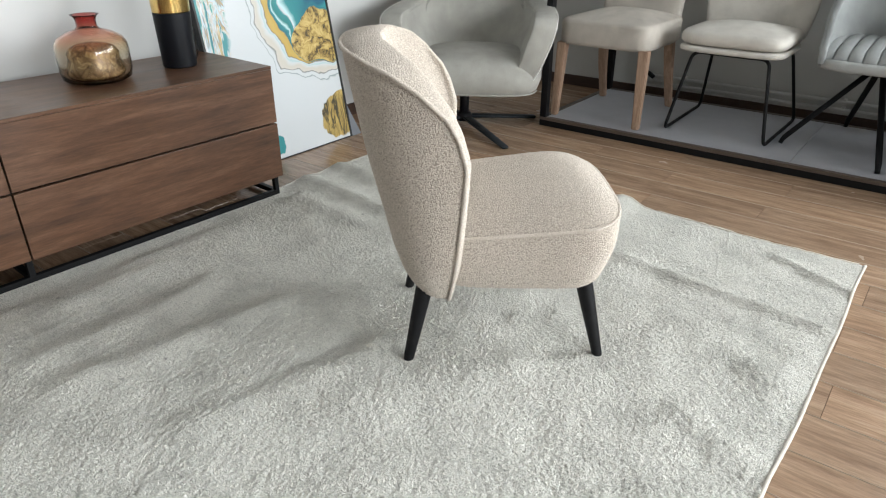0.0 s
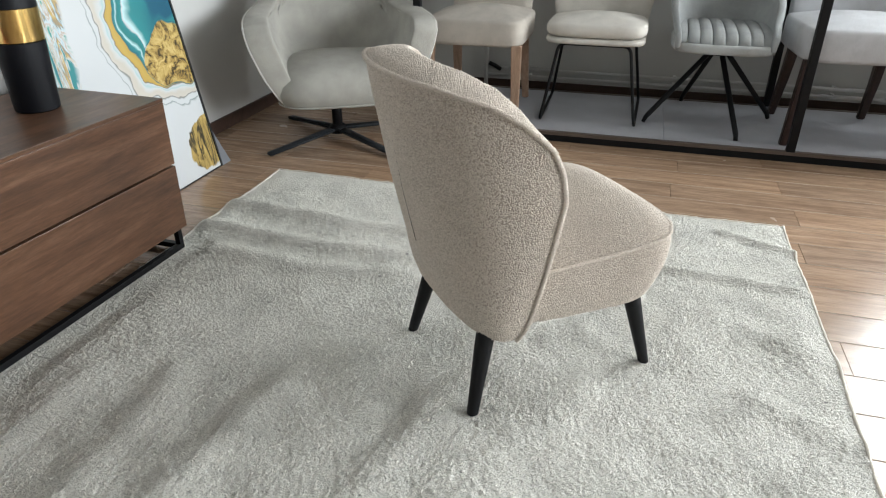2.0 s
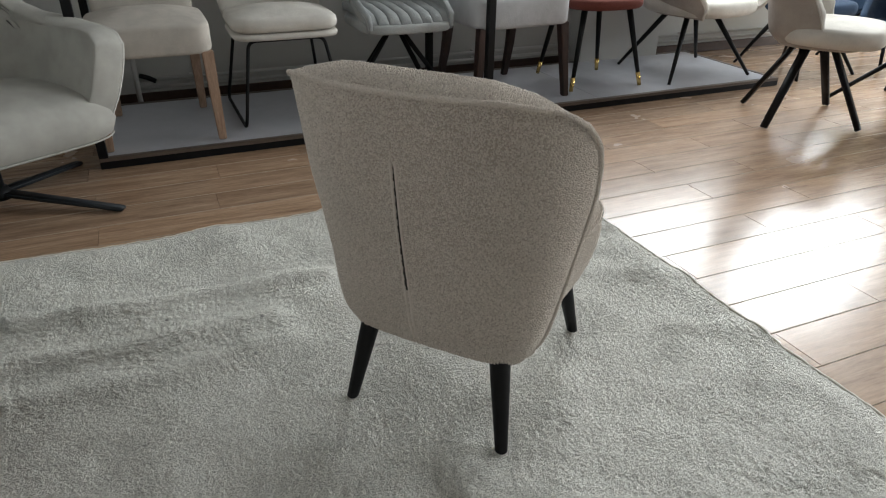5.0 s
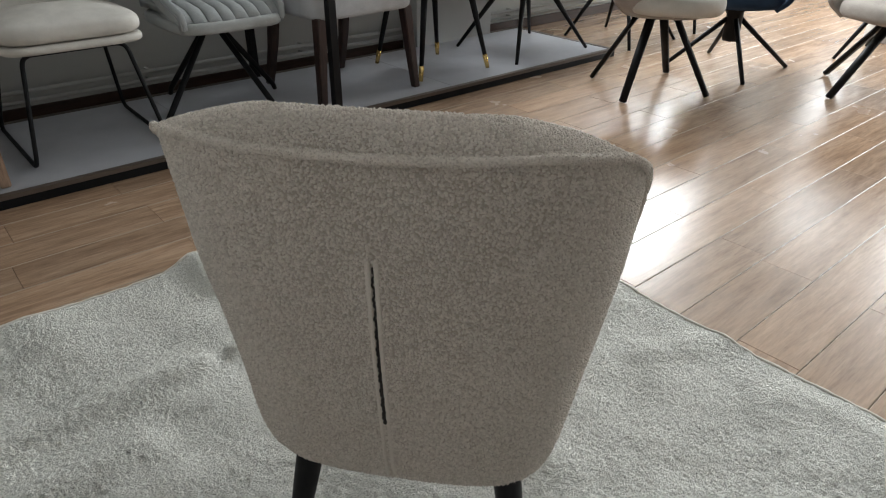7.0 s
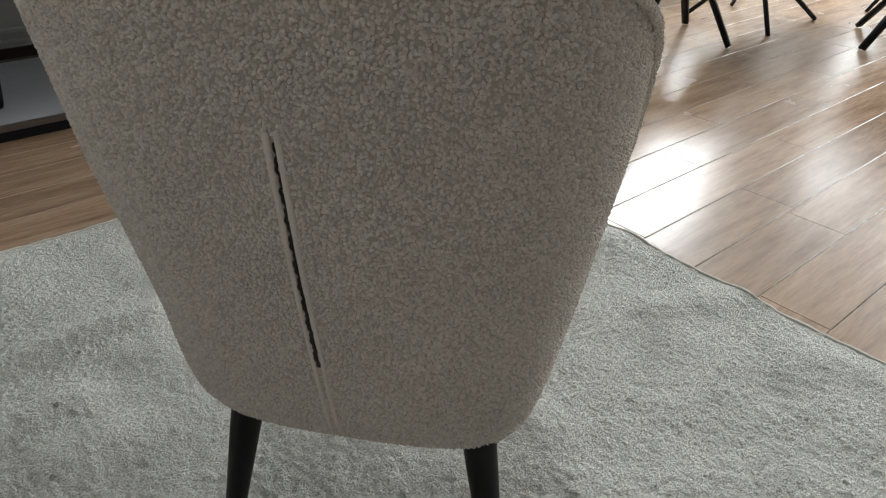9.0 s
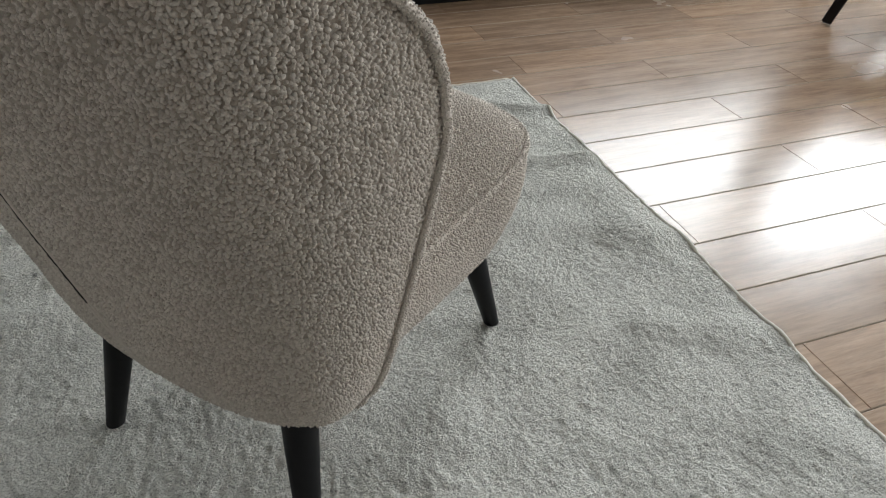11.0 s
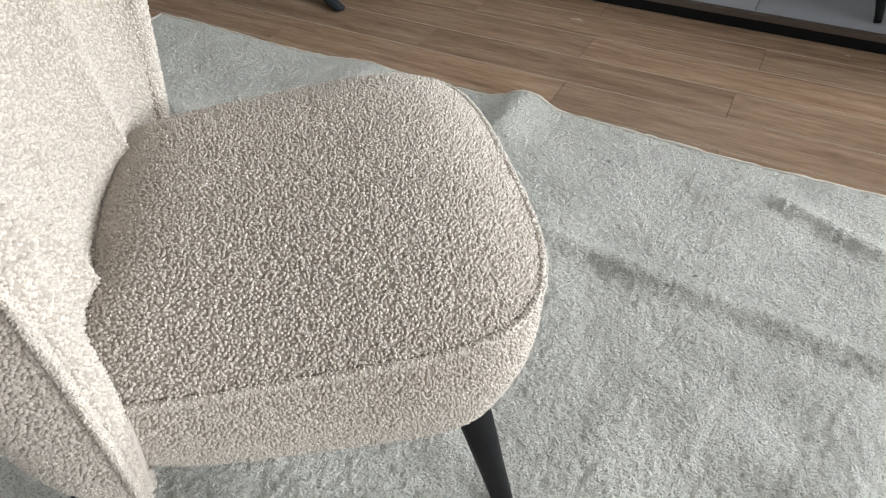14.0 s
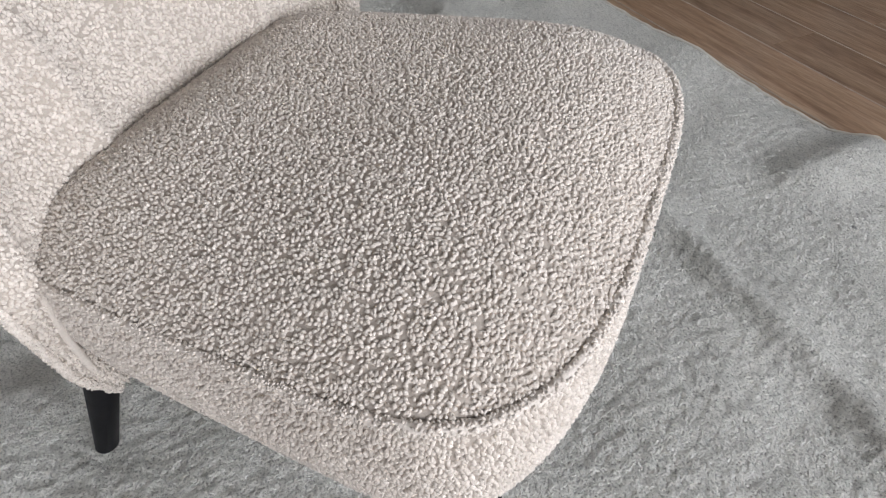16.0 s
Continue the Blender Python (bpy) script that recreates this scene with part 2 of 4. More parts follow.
def plain_cloth(name, colour, weave=900, depth=0.0012, spread=0.12):
    """A woven or suede-like upholstery cloth."""
    m, nt, b = material(name, 1.0)
    v = coords(nt)
    fine, broad = noise_tex(nt, v, weave, 3), noise_tex(nt, v, 9, 4)
    lo, hi = tuple(c * (1 - spread) for c in colour), tuple(min(1, c * (1 + spread)) for c in colour)
    tone = ramp(nt, broad, [(0.3, lo), (0.7, hi)])
    tone = mixed(nt, tone, ramp(nt, fine, [(0.3, grey(0.82)), (0.7, grey(1.12))]), 0.8, "MULTIPLY")
    nt.links.new(tone, b.inputs["Base Color"])
    b.inputs["Sheen Weight"].default_value, b.inputs["Specular IOR Level"].default_value = 0.04, 0.15
    soft = noise_tex(nt, v, 38, 3)
    n1 = bumped(nt, b, soft, 0.35, 0.004)
    bumped(nt, b, fine, 0.7, depth, n1)
    return m


def rug_pile():
    m, nt, b = material("rug pile", 0.95)
    v = coords(nt)
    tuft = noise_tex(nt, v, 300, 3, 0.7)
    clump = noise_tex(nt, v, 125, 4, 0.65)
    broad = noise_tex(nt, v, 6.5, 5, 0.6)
    # the dark stop paints the shade in the pits between tufts
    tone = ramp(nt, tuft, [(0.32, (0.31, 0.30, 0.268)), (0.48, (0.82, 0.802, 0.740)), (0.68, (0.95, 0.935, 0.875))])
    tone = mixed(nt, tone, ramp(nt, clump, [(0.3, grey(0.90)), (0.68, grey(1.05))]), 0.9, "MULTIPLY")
    # broad patches put the shading of leaning pile and folds into the colour
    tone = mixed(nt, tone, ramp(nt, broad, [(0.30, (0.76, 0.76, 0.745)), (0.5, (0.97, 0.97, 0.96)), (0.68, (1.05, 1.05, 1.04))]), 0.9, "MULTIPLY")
    lint = ramp(nt, voronoi(nt, v, 9), [(0.035, grey(0.35)), (0.06, grey(1.0))])
    tone = mixed(nt, tone, lint, 0.8, "MULTIPLY")
    nt.links.new(tone, b.inputs["Base Color"])
    b.inputs["Sheen Weight"].default_value = 0.2
    h = maths(nt, "ADD", maths(nt, "MULTIPLY", tuft, 0.6), clump)
    bumped(nt, b, h, 1.0, 0.012)
    return m


def wood(name, dark, mid, light, along="Y", grain=1.0, rough=0.4, gloss=0.5, random_hue=False, relief=0.0006):
    """Wood with its grain along one axis."""
    m, nt, b = material(name, rough)
    sc = {"X": (1.1, 11, 11), "Y": (11, 1.1, 11), "Z": (11, 11, 1.1)}[along]
    v = coords(nt, tuple(s * grain for s in sc))
    if random_hue:
        info = nt.nodes.new("ShaderNodeObjectInfo")
        shift = nt.nodes.new("ShaderNodeVectorMath")
        nt.links.new(v, shift.inputs[0])
        spread = nt.nodes.new("ShaderNodeVectorMath")
        spread.operation = "SCALE"
        spread.inputs[0].default_value = (37.0, 91.0, 53.0)
        nt.links.new(info.outputs["Random"], spread.inputs["Scale"])
        nt.links.new(spread.outputs[0], shift.inputs[1])
        v = shift.outputs[0]
    rings = noise_tex(nt, v, 3.0, 6, 0.62, 0.35)
    pores = noise_tex(nt, v, 16, 4, 0.7)
    tone = ramp(nt, rings, [(0.28, dark), (0.5, mid), (0.72, light)])
    tone = mixed(nt, tone, ramp(nt, pores, [(0.35, grey(0.72)), (0.6, grey(1.08))]), 0.8, "MULTIPLY")
    if random_hue:
        knots = noise_tex(nt, v, 1.5, 3, 0.6, 0.8)
        tone = mixed(nt, tone, ramp(nt, knots, [(0.52, grey(1.0)), (0.80, (0.60, 0.54, 0.49))]), 0.8, "MULTIPLY")
        tone = mixed(nt, tone, ramp(nt, info.outputs["Random"], [(0.0, (0.86, 0.87, 0.88)), (1.0, (1.12, 1.1, 1.07))]), 1.0, "MULTIPLY")
    nt.links.new(tone, b.inputs["Base Color"])
    place = nt.nodes.new("ShaderNodeNewGeometry").outputs["Position"]
    worn = ramp(nt, noise_tex(nt, place, 4.0, 3), [(0.3, grey(rough * 0.85)), (0.7, grey(rough * 1.2))])
    nt.links.new(worn, b.inputs["Roughness"])
    b.inputs["Specular IOR Level"].default_value = gloss
    bumped(nt, b, pores, 0.4, relief)
    return m


def painted(name, colour, rough=0.6, mottled=0.04, relief=0.0006, metal=0.0):
    m, nt, b = material(name, rough, metal)
    v = coords(nt)
    broad, fine = noise_tex(nt, v, 1.3, 5), noise_tex(nt, v, 120, 3)
    tone = ramp(nt, broad, [(0.3, tuple(c * (1 - mottled) for c in colour)), (0.7, tuple(min(1, c * (1 + mottled)) for c in colour))])
    nt.links.new(tone, b.inputs["Base Color"])
    r = ramp(nt, noise_tex(nt, v, 14, 4), [(0.3, grey(rough * 0.85)), (0.7, grey(min(1, rough * 1.15)))])
    nt.links.new(r, b.inputs["Roughness"])
    bumped(nt, b, fine, 0.3, relief)
    return m


def amber_glass():
    """Blown glass, red at the neck, clear to amber and gold-flecked below."""
    m, nt, b = material("amber glass", 0.06)
    v = coords(nt)
    sep = nt.nodes.new("ShaderNodeSeparateXYZ")
    nt.links.new(v, sep.inputs[0])
    h = maths(nt, "ADD", maths(nt, "MULTIPLY", sep.outputs[2], 4.2), maths(nt, "MULTIPLY", noise_tex(nt, v, 9, 3), 0.12))
    tone = ramp(nt, h, [(0.0, (0.86, 0.72, 0.54)), (0.35, (0.95, 0.90, 0.81)), (0.56, (0.95, 0.84, 0.68)), (0.74, (0.93, 0.60, 0.48)), (0.96, (0.70, 0.20, 0.19))])
    nt.links.new(tone, b.inputs["Base Color"])
    b.inputs["Transmission Weight"].default_value, b.inputs["IOR"].default_value = 1.0, 1.35
    return m


def smoke_leaf():
    m, nt, b = material("gold flecked liner", 0.25, 0.3)
    v = coords(nt)
    tone = ramp(nt, noise_tex(nt, v, 30, 6, 0.7, 1.2), [(0.36, (0.09, 0.06, 0.035)), (0.5, (0.30, 0.22, 0.13)), (0.64, (0.66, 0.53, 0.34))])
    nt.links.new(tone, b.inputs["Base Color"])
    return m


def brass():
    m, nt, b = material("brass", 0.22, 1.0)
    v = coords(nt)
    tone = ramp(nt, noise_tex(nt, v, 30, 4), [(0.3, (0.72, 0.50, 0.17)), (0.7, (0.86, 0.62, 0.25))])
    nt.links.new(tone, b.inputs["Base Color"])
    return m


def poured_paint():
    """White canvas with poured paint: pools of teal and gold leaf ringed by veils, and a bundle of thin veins. Local y runs across, z up."""
    m, nt, b = material("poured paint", 0.35)
    v = coords(nt)
    w = warp(nt, warp(nt, warp(nt, v, 4.0, 0.17), 11, 0.052), 45, 0.006)
    fine = warp(nt, warp(nt, v, 6.0, 0.10), 26, 0.035)
    white = (0.58, 0.61, 0.63)

    def pool(y, z, ry, rz, vec=None):
        """0 in the middle of a pool, 1 on its rim."""
        sep = nt.nodes.new("ShaderNodeSeparateXYZ")
        nt.links.new(vec or w, sep.inputs[0])
        dy = maths(nt, "MULTIPLY", maths(nt, "SUBTRACT", sep.outputs[1], y + 0.11), 1 / ry)
        dz = maths(nt, "MULTIPLY", maths(nt, "SUBTRACT", sep.outputs[2], z + 0.11), 1 / rz)
        return maths(nt, "SQRT", maths(nt, "ADD", maths(nt, "MULTIPLY", dy, dy), maths(nt, "MULTIPLY", dz, dz)))

    def half(d):
        return maths(nt, "MULTIPLY", d, 0.5)

    ochre, teal, deep, pale = (0.50, 0.34, 0.085), (0.03, 0.24, 0.26), (0.015, 0.14, 0.19), (0.50, 0.70, 0.73)
    leaf = ramp(nt, noise_tex(nt, fine, 22, 5, 0.7, 0.6), [(0.40, (0.06, 0.045, 0.025)), (0.47, (0.30, 0.20, 0.06)), (0.54, (0.50, 0.36, 0.12)), (0.66, (0.62, 0.48, 0.20))])
    # the great pool: gold leaf inside teal inside ochre, with thin veils beyond
    d = pool(0.27, 0.72, 0.29, 0.335)
    ink = (0.10, 0.11, 0.10)
    ground = ramp(nt, half(d), [(0.0, deep), (0.22, teal), (0.27, pale), (0.285, white), (0.295, teal), (0.34, (0.02, 0.20, 0.20)), (0.36, pale), (0.37, teal), (0.395, deep), (0.405, ochre),
                                (0.45, (0.52, 0.37, 0.10)), (0.475, ochre), (0.48, ink), (0.487, white), (0.50, (0.40, 0.55, 0.57)), (0.506, white), (0.53, (0.56, 0.53, 0.47)), (0.552, (0.58, 0.55, 0.50)),
                                (0.556, ink), (0.565, white), (0.59, white), (0.594, (0.20, 0.26, 0.26)), (0.60, white), (1.0, white)])
    d6 = pool(0.35, 0.80, 0.14, 0.13)
    tone = mixed(nt, ground, (0.012, 0.10, 0.17), ramp(nt, d6, [(0.80, grey(1)), (0.95, grey(0))]))
    d2 = pool(0.275, 0.545, 0.165, 0.145)
    mask = ramp(nt, d2, [(0.93, grey(1)), (0.97, grey(0))])
    tone = mixed(nt, tone, leaf, mask)
    rim = ramp(nt, d2, [(0.96, grey(0)), (0.985, grey(1)), (1.06, grey(1)), (1.09, grey(0))])
    tone = mixed(nt, tone, deep, rim)
    # the small leaf pool at the foot
    d3 = pool(0.30, 0.095, 0.145, 0.120, fine)
    streaks = noise_tex(nt, coords(nt, (1, 26, 6)), 1.0, 5, 0.7, 1.2)
    frond = ramp(nt, streaks, [(0.42, (0.05, 0.045, 0.03)), (0.50, (0.34, 0.24, 0.08)), (0.62, (0.52, 0.38, 0.13))])
    tone = mixed(nt, tone, frond, ramp(nt, d3, [(0.93, grey(1)), (0.98, grey(0))]))
    d4 = pool(-0.15, 0.035, 0.04, 0.055, fine)
    tone = mixed(nt, tone, teal, ramp(nt, d4, [(0.9, grey(1)), (1.0, grey(0))]))
    # the bundle of veins that falls along the other side
    d5 = pool(-0.31, 0.95, 0.13, 0.50, w)
    stripes = noise_tex(nt, coords(nt, (1, 15, 2.2)), 1.0, 4, 0.6, 1.4)
    veins = ramp(nt, stripes, [(0.34, deep), (0.40, teal), (0.43, (0.12, 0.34, 0.26)), (0.45, white), (0.475, (0.42, 0.33, 0.24)), (0.49, white), (0.515, (0.40, 0.56, 0.62)),
                               (0.54, (0.24, 0.21, 0.18)), (0.57, (0.50, 0.36, 0.11)), (0.60, white), (0.63, teal)])
    tone = mixed(nt, tone, veins, ramp(nt, d5, [(0.85, grey(1)), (1.0, grey(0))]))
    nt.links.new(tone, b.inputs["Base Color"])
    bumped(nt, b, noise_tex(nt, v, 40, 3), 0.2, 0.001)
    return m


def ribbed_plaster():
    m, nt, b = material("pale ribbed plaster", 0.7)
    nt.links.new(ramp(nt, noise_tex(nt, coords(nt), 8, 4), [(0.3, (0.55, 0.54, 0.52)), (0.7, (0.66, 0.65, 0.62))]), b.inputs["Base Color"])
    return m


def clear_glass():
    m, nt, b = material("window glass", 0.02)
    b.inputs["Transmission Weight"].default_value = 1.0
    b.inputs["IOR"].default_value = 1.1
    return m


# same wool as the loops, darkened to paint shade into the gaps between them
BOUCLE = boucle_cloth("boucle ground", (0.430, 0.378, 0.325), (0.430, 0.378, 0.325))
BOUCLE_LOOP = boucle_cloth("boucle loops", (0.535, 0.476, 0.415), (0.715, 0.650, 0.582))
RUG = rug_pile()
RUG_BINDING = plain_cloth("rug binding", (0.66, 0.62, 0.55), 500)
WALNUT = wood("walnut veneer", (0.058, 0.031, 0.020), (0.122, 0.060, 0.034), (0.178, 0.096, 0.058), "Y", 0.8, 0.34, 0.45)
LAMINATE = wood("oak laminate plank", (0.235, 0.147, 0.094), (0.355, 0.235, 0.156), (0.455, 0.318, 0.220), "X", 0.8, 0.23, 0.63, True, 0.0003)
# paler than the planks: paints the window light caught by their long bevels
PLANK_EDGE = painted("pale plank edge", (0.40, 0.315, 0.24), 0.26, 0.2)
SUBFLOOR = painted("dark joint", (0.05, 0.035, 0.025), 0.8)
OAK_LEG = wood("natural oak", (0.27, 0.17, 0.115), (0.38, 0.255, 0.18), (0.46, 0.325, 0.235), "Z", 2.0, 0.5, 0.4)
DARK_WOOD = wood("dark stained wood", (0.018, 0.010, 0.009), (0.035, 0.018, 0.015), (0.06, 0.03, 0.024), "Z", 2.0, 0.4)
BLACK_WOOD = painted("black lacquered wood", (0.006, 0.006, 0.007), 0.5, 0.15)
BLACK_METAL = painted("black powder-coated steel", (0.005, 0.005, 0.006), 0.55, 0.15)
BLACK_GLAZE = painted("matt black ceramic", (0.007, 0.008, 0.011), 0.45, 0.1)
DARK_STEEL = painted("dark grey steel", (0.020, 0.023, 0.027), 0.5, 0.15)
for dark in (BLACK_WOOD, BLACK_METAL, BLACK_GLAZE, DARK_STEEL):
    dark.node_tree.nodes["Principled BSDF"].inputs["Specular IOR Level"].default_value = 0.22
EDGE_BROWN = painted("brown edge strip", (0.10, 0.075, 0.06), 0.5, 0.2)
WALL_WHITE = painted("white wall paint", (0.60, 0.605, 0.60), 0.85, 0.025)
WALL_GREY = painted("pale grey wall paint", (0.50, 0.505, 0.49), 0.85, 0.03)
# for the unseen south wall, darkened to hold back bounced light
WALL_TAUPE = painted("taupe wall paint", (0.13, 0.12, 0.11), 0.85, 0.03)
# unseen ceiling, kept dark so it bounces little fill light
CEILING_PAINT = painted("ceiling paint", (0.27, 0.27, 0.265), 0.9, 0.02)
SKIRTING = wood("brown skirting", (0.035, 0.02, 0.015), (0.055, 0.03, 0.022), (0.075, 0.042, 0.03), "X", 0.8, 0.5)
PIPE_PAINT = painted("white painted pipe", (0.50, 0.505, 0.49), 0.4)
PLATFORM_TOP = painted("grey platform board", (0.41, 0.42, 0.455), 0.6, 0.10)
LOUNGE_CLOTH = plain_cloth("grey linen", (0.375, 0.366, 0.335), 800)
LOUNGE_PIPING = plain_cloth("pale grey piping", (0.60, 0.59, 0.56), 800)
BEIGE_CLOTH = plain_cloth("beige linen", (0.46, 0.425, 0.38), 800)
CREAM_CLOTH = plain_cloth("cream suede", (0.60, 0.575, 0.53), 500)
SHELL_GREY = plain_cloth("light grey velvet", (0.42, 0.435, 0.43), 700)
GREY_CLOTH = plain_cloth("grey velvet", (0.33, 0.345, 0.345), 700)
WHITE_CLOTH = plain_cloth("white linen", (0.50, 0.51, 0.53), 800)
RED_LEATHER = plain_cloth("brick red leather", (0.15, 0.048, 0.038), 400)
TAUPE_CLOTH = plain_cloth("taupe cloth", (0.40, 0.36, 0.325), 700)
NAVY_CLOTH = plain_cloth("navy velvet", (0.028, 0.05, 0.09), 700)
YELLOW_CLOTH = plain_cloth("yellow cloth", (0.70, 0.52, 0.05), 700)
BRASS, GLASS_VASE, VASE_LINER = brass(), amber_glass(), smoke_leaf()
CANVAS, FRAME_BLACK = poured_paint(), painted("black frame edge", (0.012, 0.013, 0.015), 0.5, 0.1)
CARD_GREY = painted("grey card", (0.16, 0.17, 0.19), 0.7)
PLASTER, PANE = ribbed_plaster(), clear_glass()
WINDOW_WHITE = painted("white window frame", (0.75, 0.75, 0.75), 0.4)
# near-black colour for the shade inside the chair's open seam
SEAM_DARK = painted("seam gap shade", (0.02, 0.016, 0.013), 0.9)


# ---- the room ----
def wall_with_openings(name, axis, at, out, a, b, openings, mat, label):
    """A wall 0.2 m thick from a to b along the other axis; openings: (from, to, sill, head)."""
    bm = bmesh.new()
    lo, hi = (at, at + 0.2 * out) if out > 0 else (at - 0.2, at)

    def block(p, q, z0, z1):
        if q - p > 1e-4 and z1 - z0 > 1e-4:
            add_box(bm, *((p, q, lo, hi) if axis == "y" else (lo, hi, p, q)), z0, z1)

    edge = a
    for p, q, z0, z1 in openings:
        block(edge, p, 0, TOP_Z)
        block(p, q, 0, z0)
        block(p, q, z1, TOP_Z)
        edge = q
    block(edge, b, 0, TOP_Z)
    return setting(name, bm, mat, label)


wall_with_openings("wall_north", "y", BACK_Y, 1, LEFT_X - 0.2, RIGHT_X + 0.2, [(*w, WIN_Z0, WIN_Z1) for w in BACK_WINDOWS], WALL_GREY,
                   "pale grey painted wall with two wide windows")
wall_with_openings("wall_west", "x", LEFT_X, -1, FRONT_Y, BACK_Y, [], WALL_WHITE, "white painted wall behind the sideboard")
wall_with_openings("wall_east", "x", RIGHT_X, 1, FRONT_Y, BACK_Y, [(*w, END_Z0, END_Z1) for w in END_WINDOWS], WALL_WHITE, "unseen white painted end wall with assumed tall windows")
wall_with_openings("wall_south", "y", FRONT_Y, -1, LEFT_X - 0.2, RIGHT_X + 0.2, [], WALL_TAUPE, "unseen dark taupe wall that closes the room")
setting("ceiling", box(LEFT_X - 0.2, RIGHT_X + 0.2, FRONT_Y - 0.2, BACK_Y + 0.2, TOP_Z, TOP_Z + 0.15), CEILING_PAINT, "unseen dark grey ceiling")
setting("pillar", box(2.12, 2.78, 2.70, BACK_Y - 0.001, 0, 1.2, bevel=0.004), WALL_GREY, "pale painted boxed-in pier under the window")


def window(name, axis, at, a, b, z0, z1, bars):
    top = thing(name, Matrix.Identity(4), "white framed window with clear panes", "window", kind="structure")
    put = (lambda p, q, u, v, d0, d1: box(p, q, at + d0, at + d1, u, v)) if axis == "y" else (lambda p, q, u, v, d0, d1: box(at + d0, at + d1, p, q, u, v))
    w = 0.06
    fr = bmesh.new()
    for p, q, u, v in ((a, b, z0, z0 + w), (a, b, z1 - w, z1), (a, a + w, z0 + w, z1 - w), (b - w, b, z0 + w, z1 - w)):
        add_box(fr, *((p, q, at + 0.15, at + 0.195) if axis == "y" else (at + 0.15, at + 0.195, p, q)), u, v)
    part("window_frame", fr, WINDOW_WHITE, top, smooth=False)
    step = (b - a) / bars
    for k in range(1, bars):
        part("mullion", put(a + k * step - 0.03, a + k * step + 0.03, z0 + w, z1 - w, 0.15, 0.19), WINDOW_WHITE, top, smooth=False)
    for k in range(bars):
        pane = part("pane", put(a + k * step + 0.03, a + (k + 1) * step - 0.03, z0 + w, z1 - w, 0.168, 0.174), PANE, top, smooth=False)
        pane.visible_shadow = False
    part("window_sill", put(a - 0.04, b + 0.04, z0 - 0.03, z0 + 0.002, -0.05, 0.15), WINDOW_WHITE, top, smooth=False)


window("window_1", "y", BACK_Y, *BACK_WINDOWS[0], WIN_Z0, WIN_Z1, 3)
window("window_2", "y", BACK_Y, *BACK_WINDOWS[1], WIN_Z0, WIN_Z1, 3)
window("window_3", "x", RIGHT_X, *END_WINDOWS[0], END_Z0, END_Z1, 4)
window("added_window", "x", RIGHT_X, *END_WINDOWS[1], END_Z0, END_Z1, 1)

for k, (p, q) in enumerate(((LEFT_X, 2.115), (2.785, RIGHT_X))):
    setting("baseboard", box(p, q, BACK_Y - 0.018, BACK_Y - 0.001, 0, 0.07, bevel=0.003), SKIRTING, "brown wooden skirting board")
setting("baseboard", box(LEFT_X + 0.001, LEFT_X + 0.018, FRONT_Y, BACK_Y - 0.02, 0, 0.07, bevel=0.003), SKIRTING, "brown wooden skirting board")


def heating_pipe(p, q, z, r):
    top = thing("heating_pipe", pose(0, 0, 0), "thin white painted heating pipe along the wall", "pipe", "pipes along the wall")
    part("pipe", tube([(p, BACK_Y - 0.045, z), (q, BACK_Y - 0.045, z)], r, 12), PIPE_PAINT, top)
    for x in np.arange(p + 0.3, q, 0.9):
        part("clip", box(x - 0.008, x + 0.008, BACK_Y - 0.05, BACK_Y - 0.001, z - r - 0.003, z + r + 0.003, bevel=0.001), PIPE_PAINT, top, smooth=False)


# the upright stands in for the edge of a pale wall panel, not a pipe
edge_upright = thing("panel_edge", pose(-0.74, BACK_Y - 0.06, 0), "grey upright for a pale wall panel's edge, with a black valve", "pipe")
part("edge_upright", tube([(0, 0, 0.0), (0, 0, 0.46)], 0.014, 14), WALL_GREY, edge_upright)
part("valve", tube(rounded([(0.02, 0, 0.18), (0.06, -0.01, 0.17), (0.10, -0.01, 0.145)], 0.02), 0.014, 10), BLACK_METAL, edge_upright, "black valve")
heating_pipe(-0.75, 2.10, 0.105, 0.011)
heating_pipe(-0.75, 2.10, 0.150, 0.011)
heating_pipe(2.80, 6.8, 0.105, 0.011)
heating_pipe(2.80, 6.8, 0.150, 0.011)


# display platform: steel rim, board top, two uprights
def platform():
    top = thing("display_platform", pose(0, 0, 0), "low display platform with grey board top and black steel rim", "platform")
    x0, x1, y0, y1, h = -0.93, 3.09, 1.855, 2.74, 0.05
    for p, q in ((x0, 0.395), (0.397, 1.72), (1.722, x1)):
        part("board", box(max(p, x0 + 0.031), min(q, x1 - 0.031), y0 + 0.031, y1 - 0.031, 0.012, h - 0.002, bevel=0.0015), PLATFORM_TOP, top, smooth=False)
    for a in ((x0, x1, y0, y0 + 0.03), (x0, x1, y1 - 0.03, y1), (x0, x0 + 0.03, y0 + 0.03, y1 - 0.03), (x1 - 0.03, x1, y0 + 0.03, y1 - 0.03)):
        part("rim", box(*a, 0.0, h - 0.017, bevel=0.002), BLACK_METAL, top, smooth=False)
        part("edge_strip", box(*a, h - 0.0165, h, bevel=0.001), EDGE_BROWN, top, "brown wooden edge strip", False)
    for x in (x0, 0.968):
        part("upright", box(x, x + 0.038, y0 - 0.001, y0 + 0.038, h, 2.2, bevel=0.002), BLACK_METAL, top, smooth=False)
        part("upright", box(x, x + 0.038, y1 - 0.045, y1, h, 2.2, bevel=0.002), BLACK_METAL, top, smooth=False)
        part("crossbar", box(x, x + 0.038, y0 + 0.046, y1 - 0.047, 2.155, 2.2, bevel=0.002), BLACK_METAL, top, smooth=False)


platform()


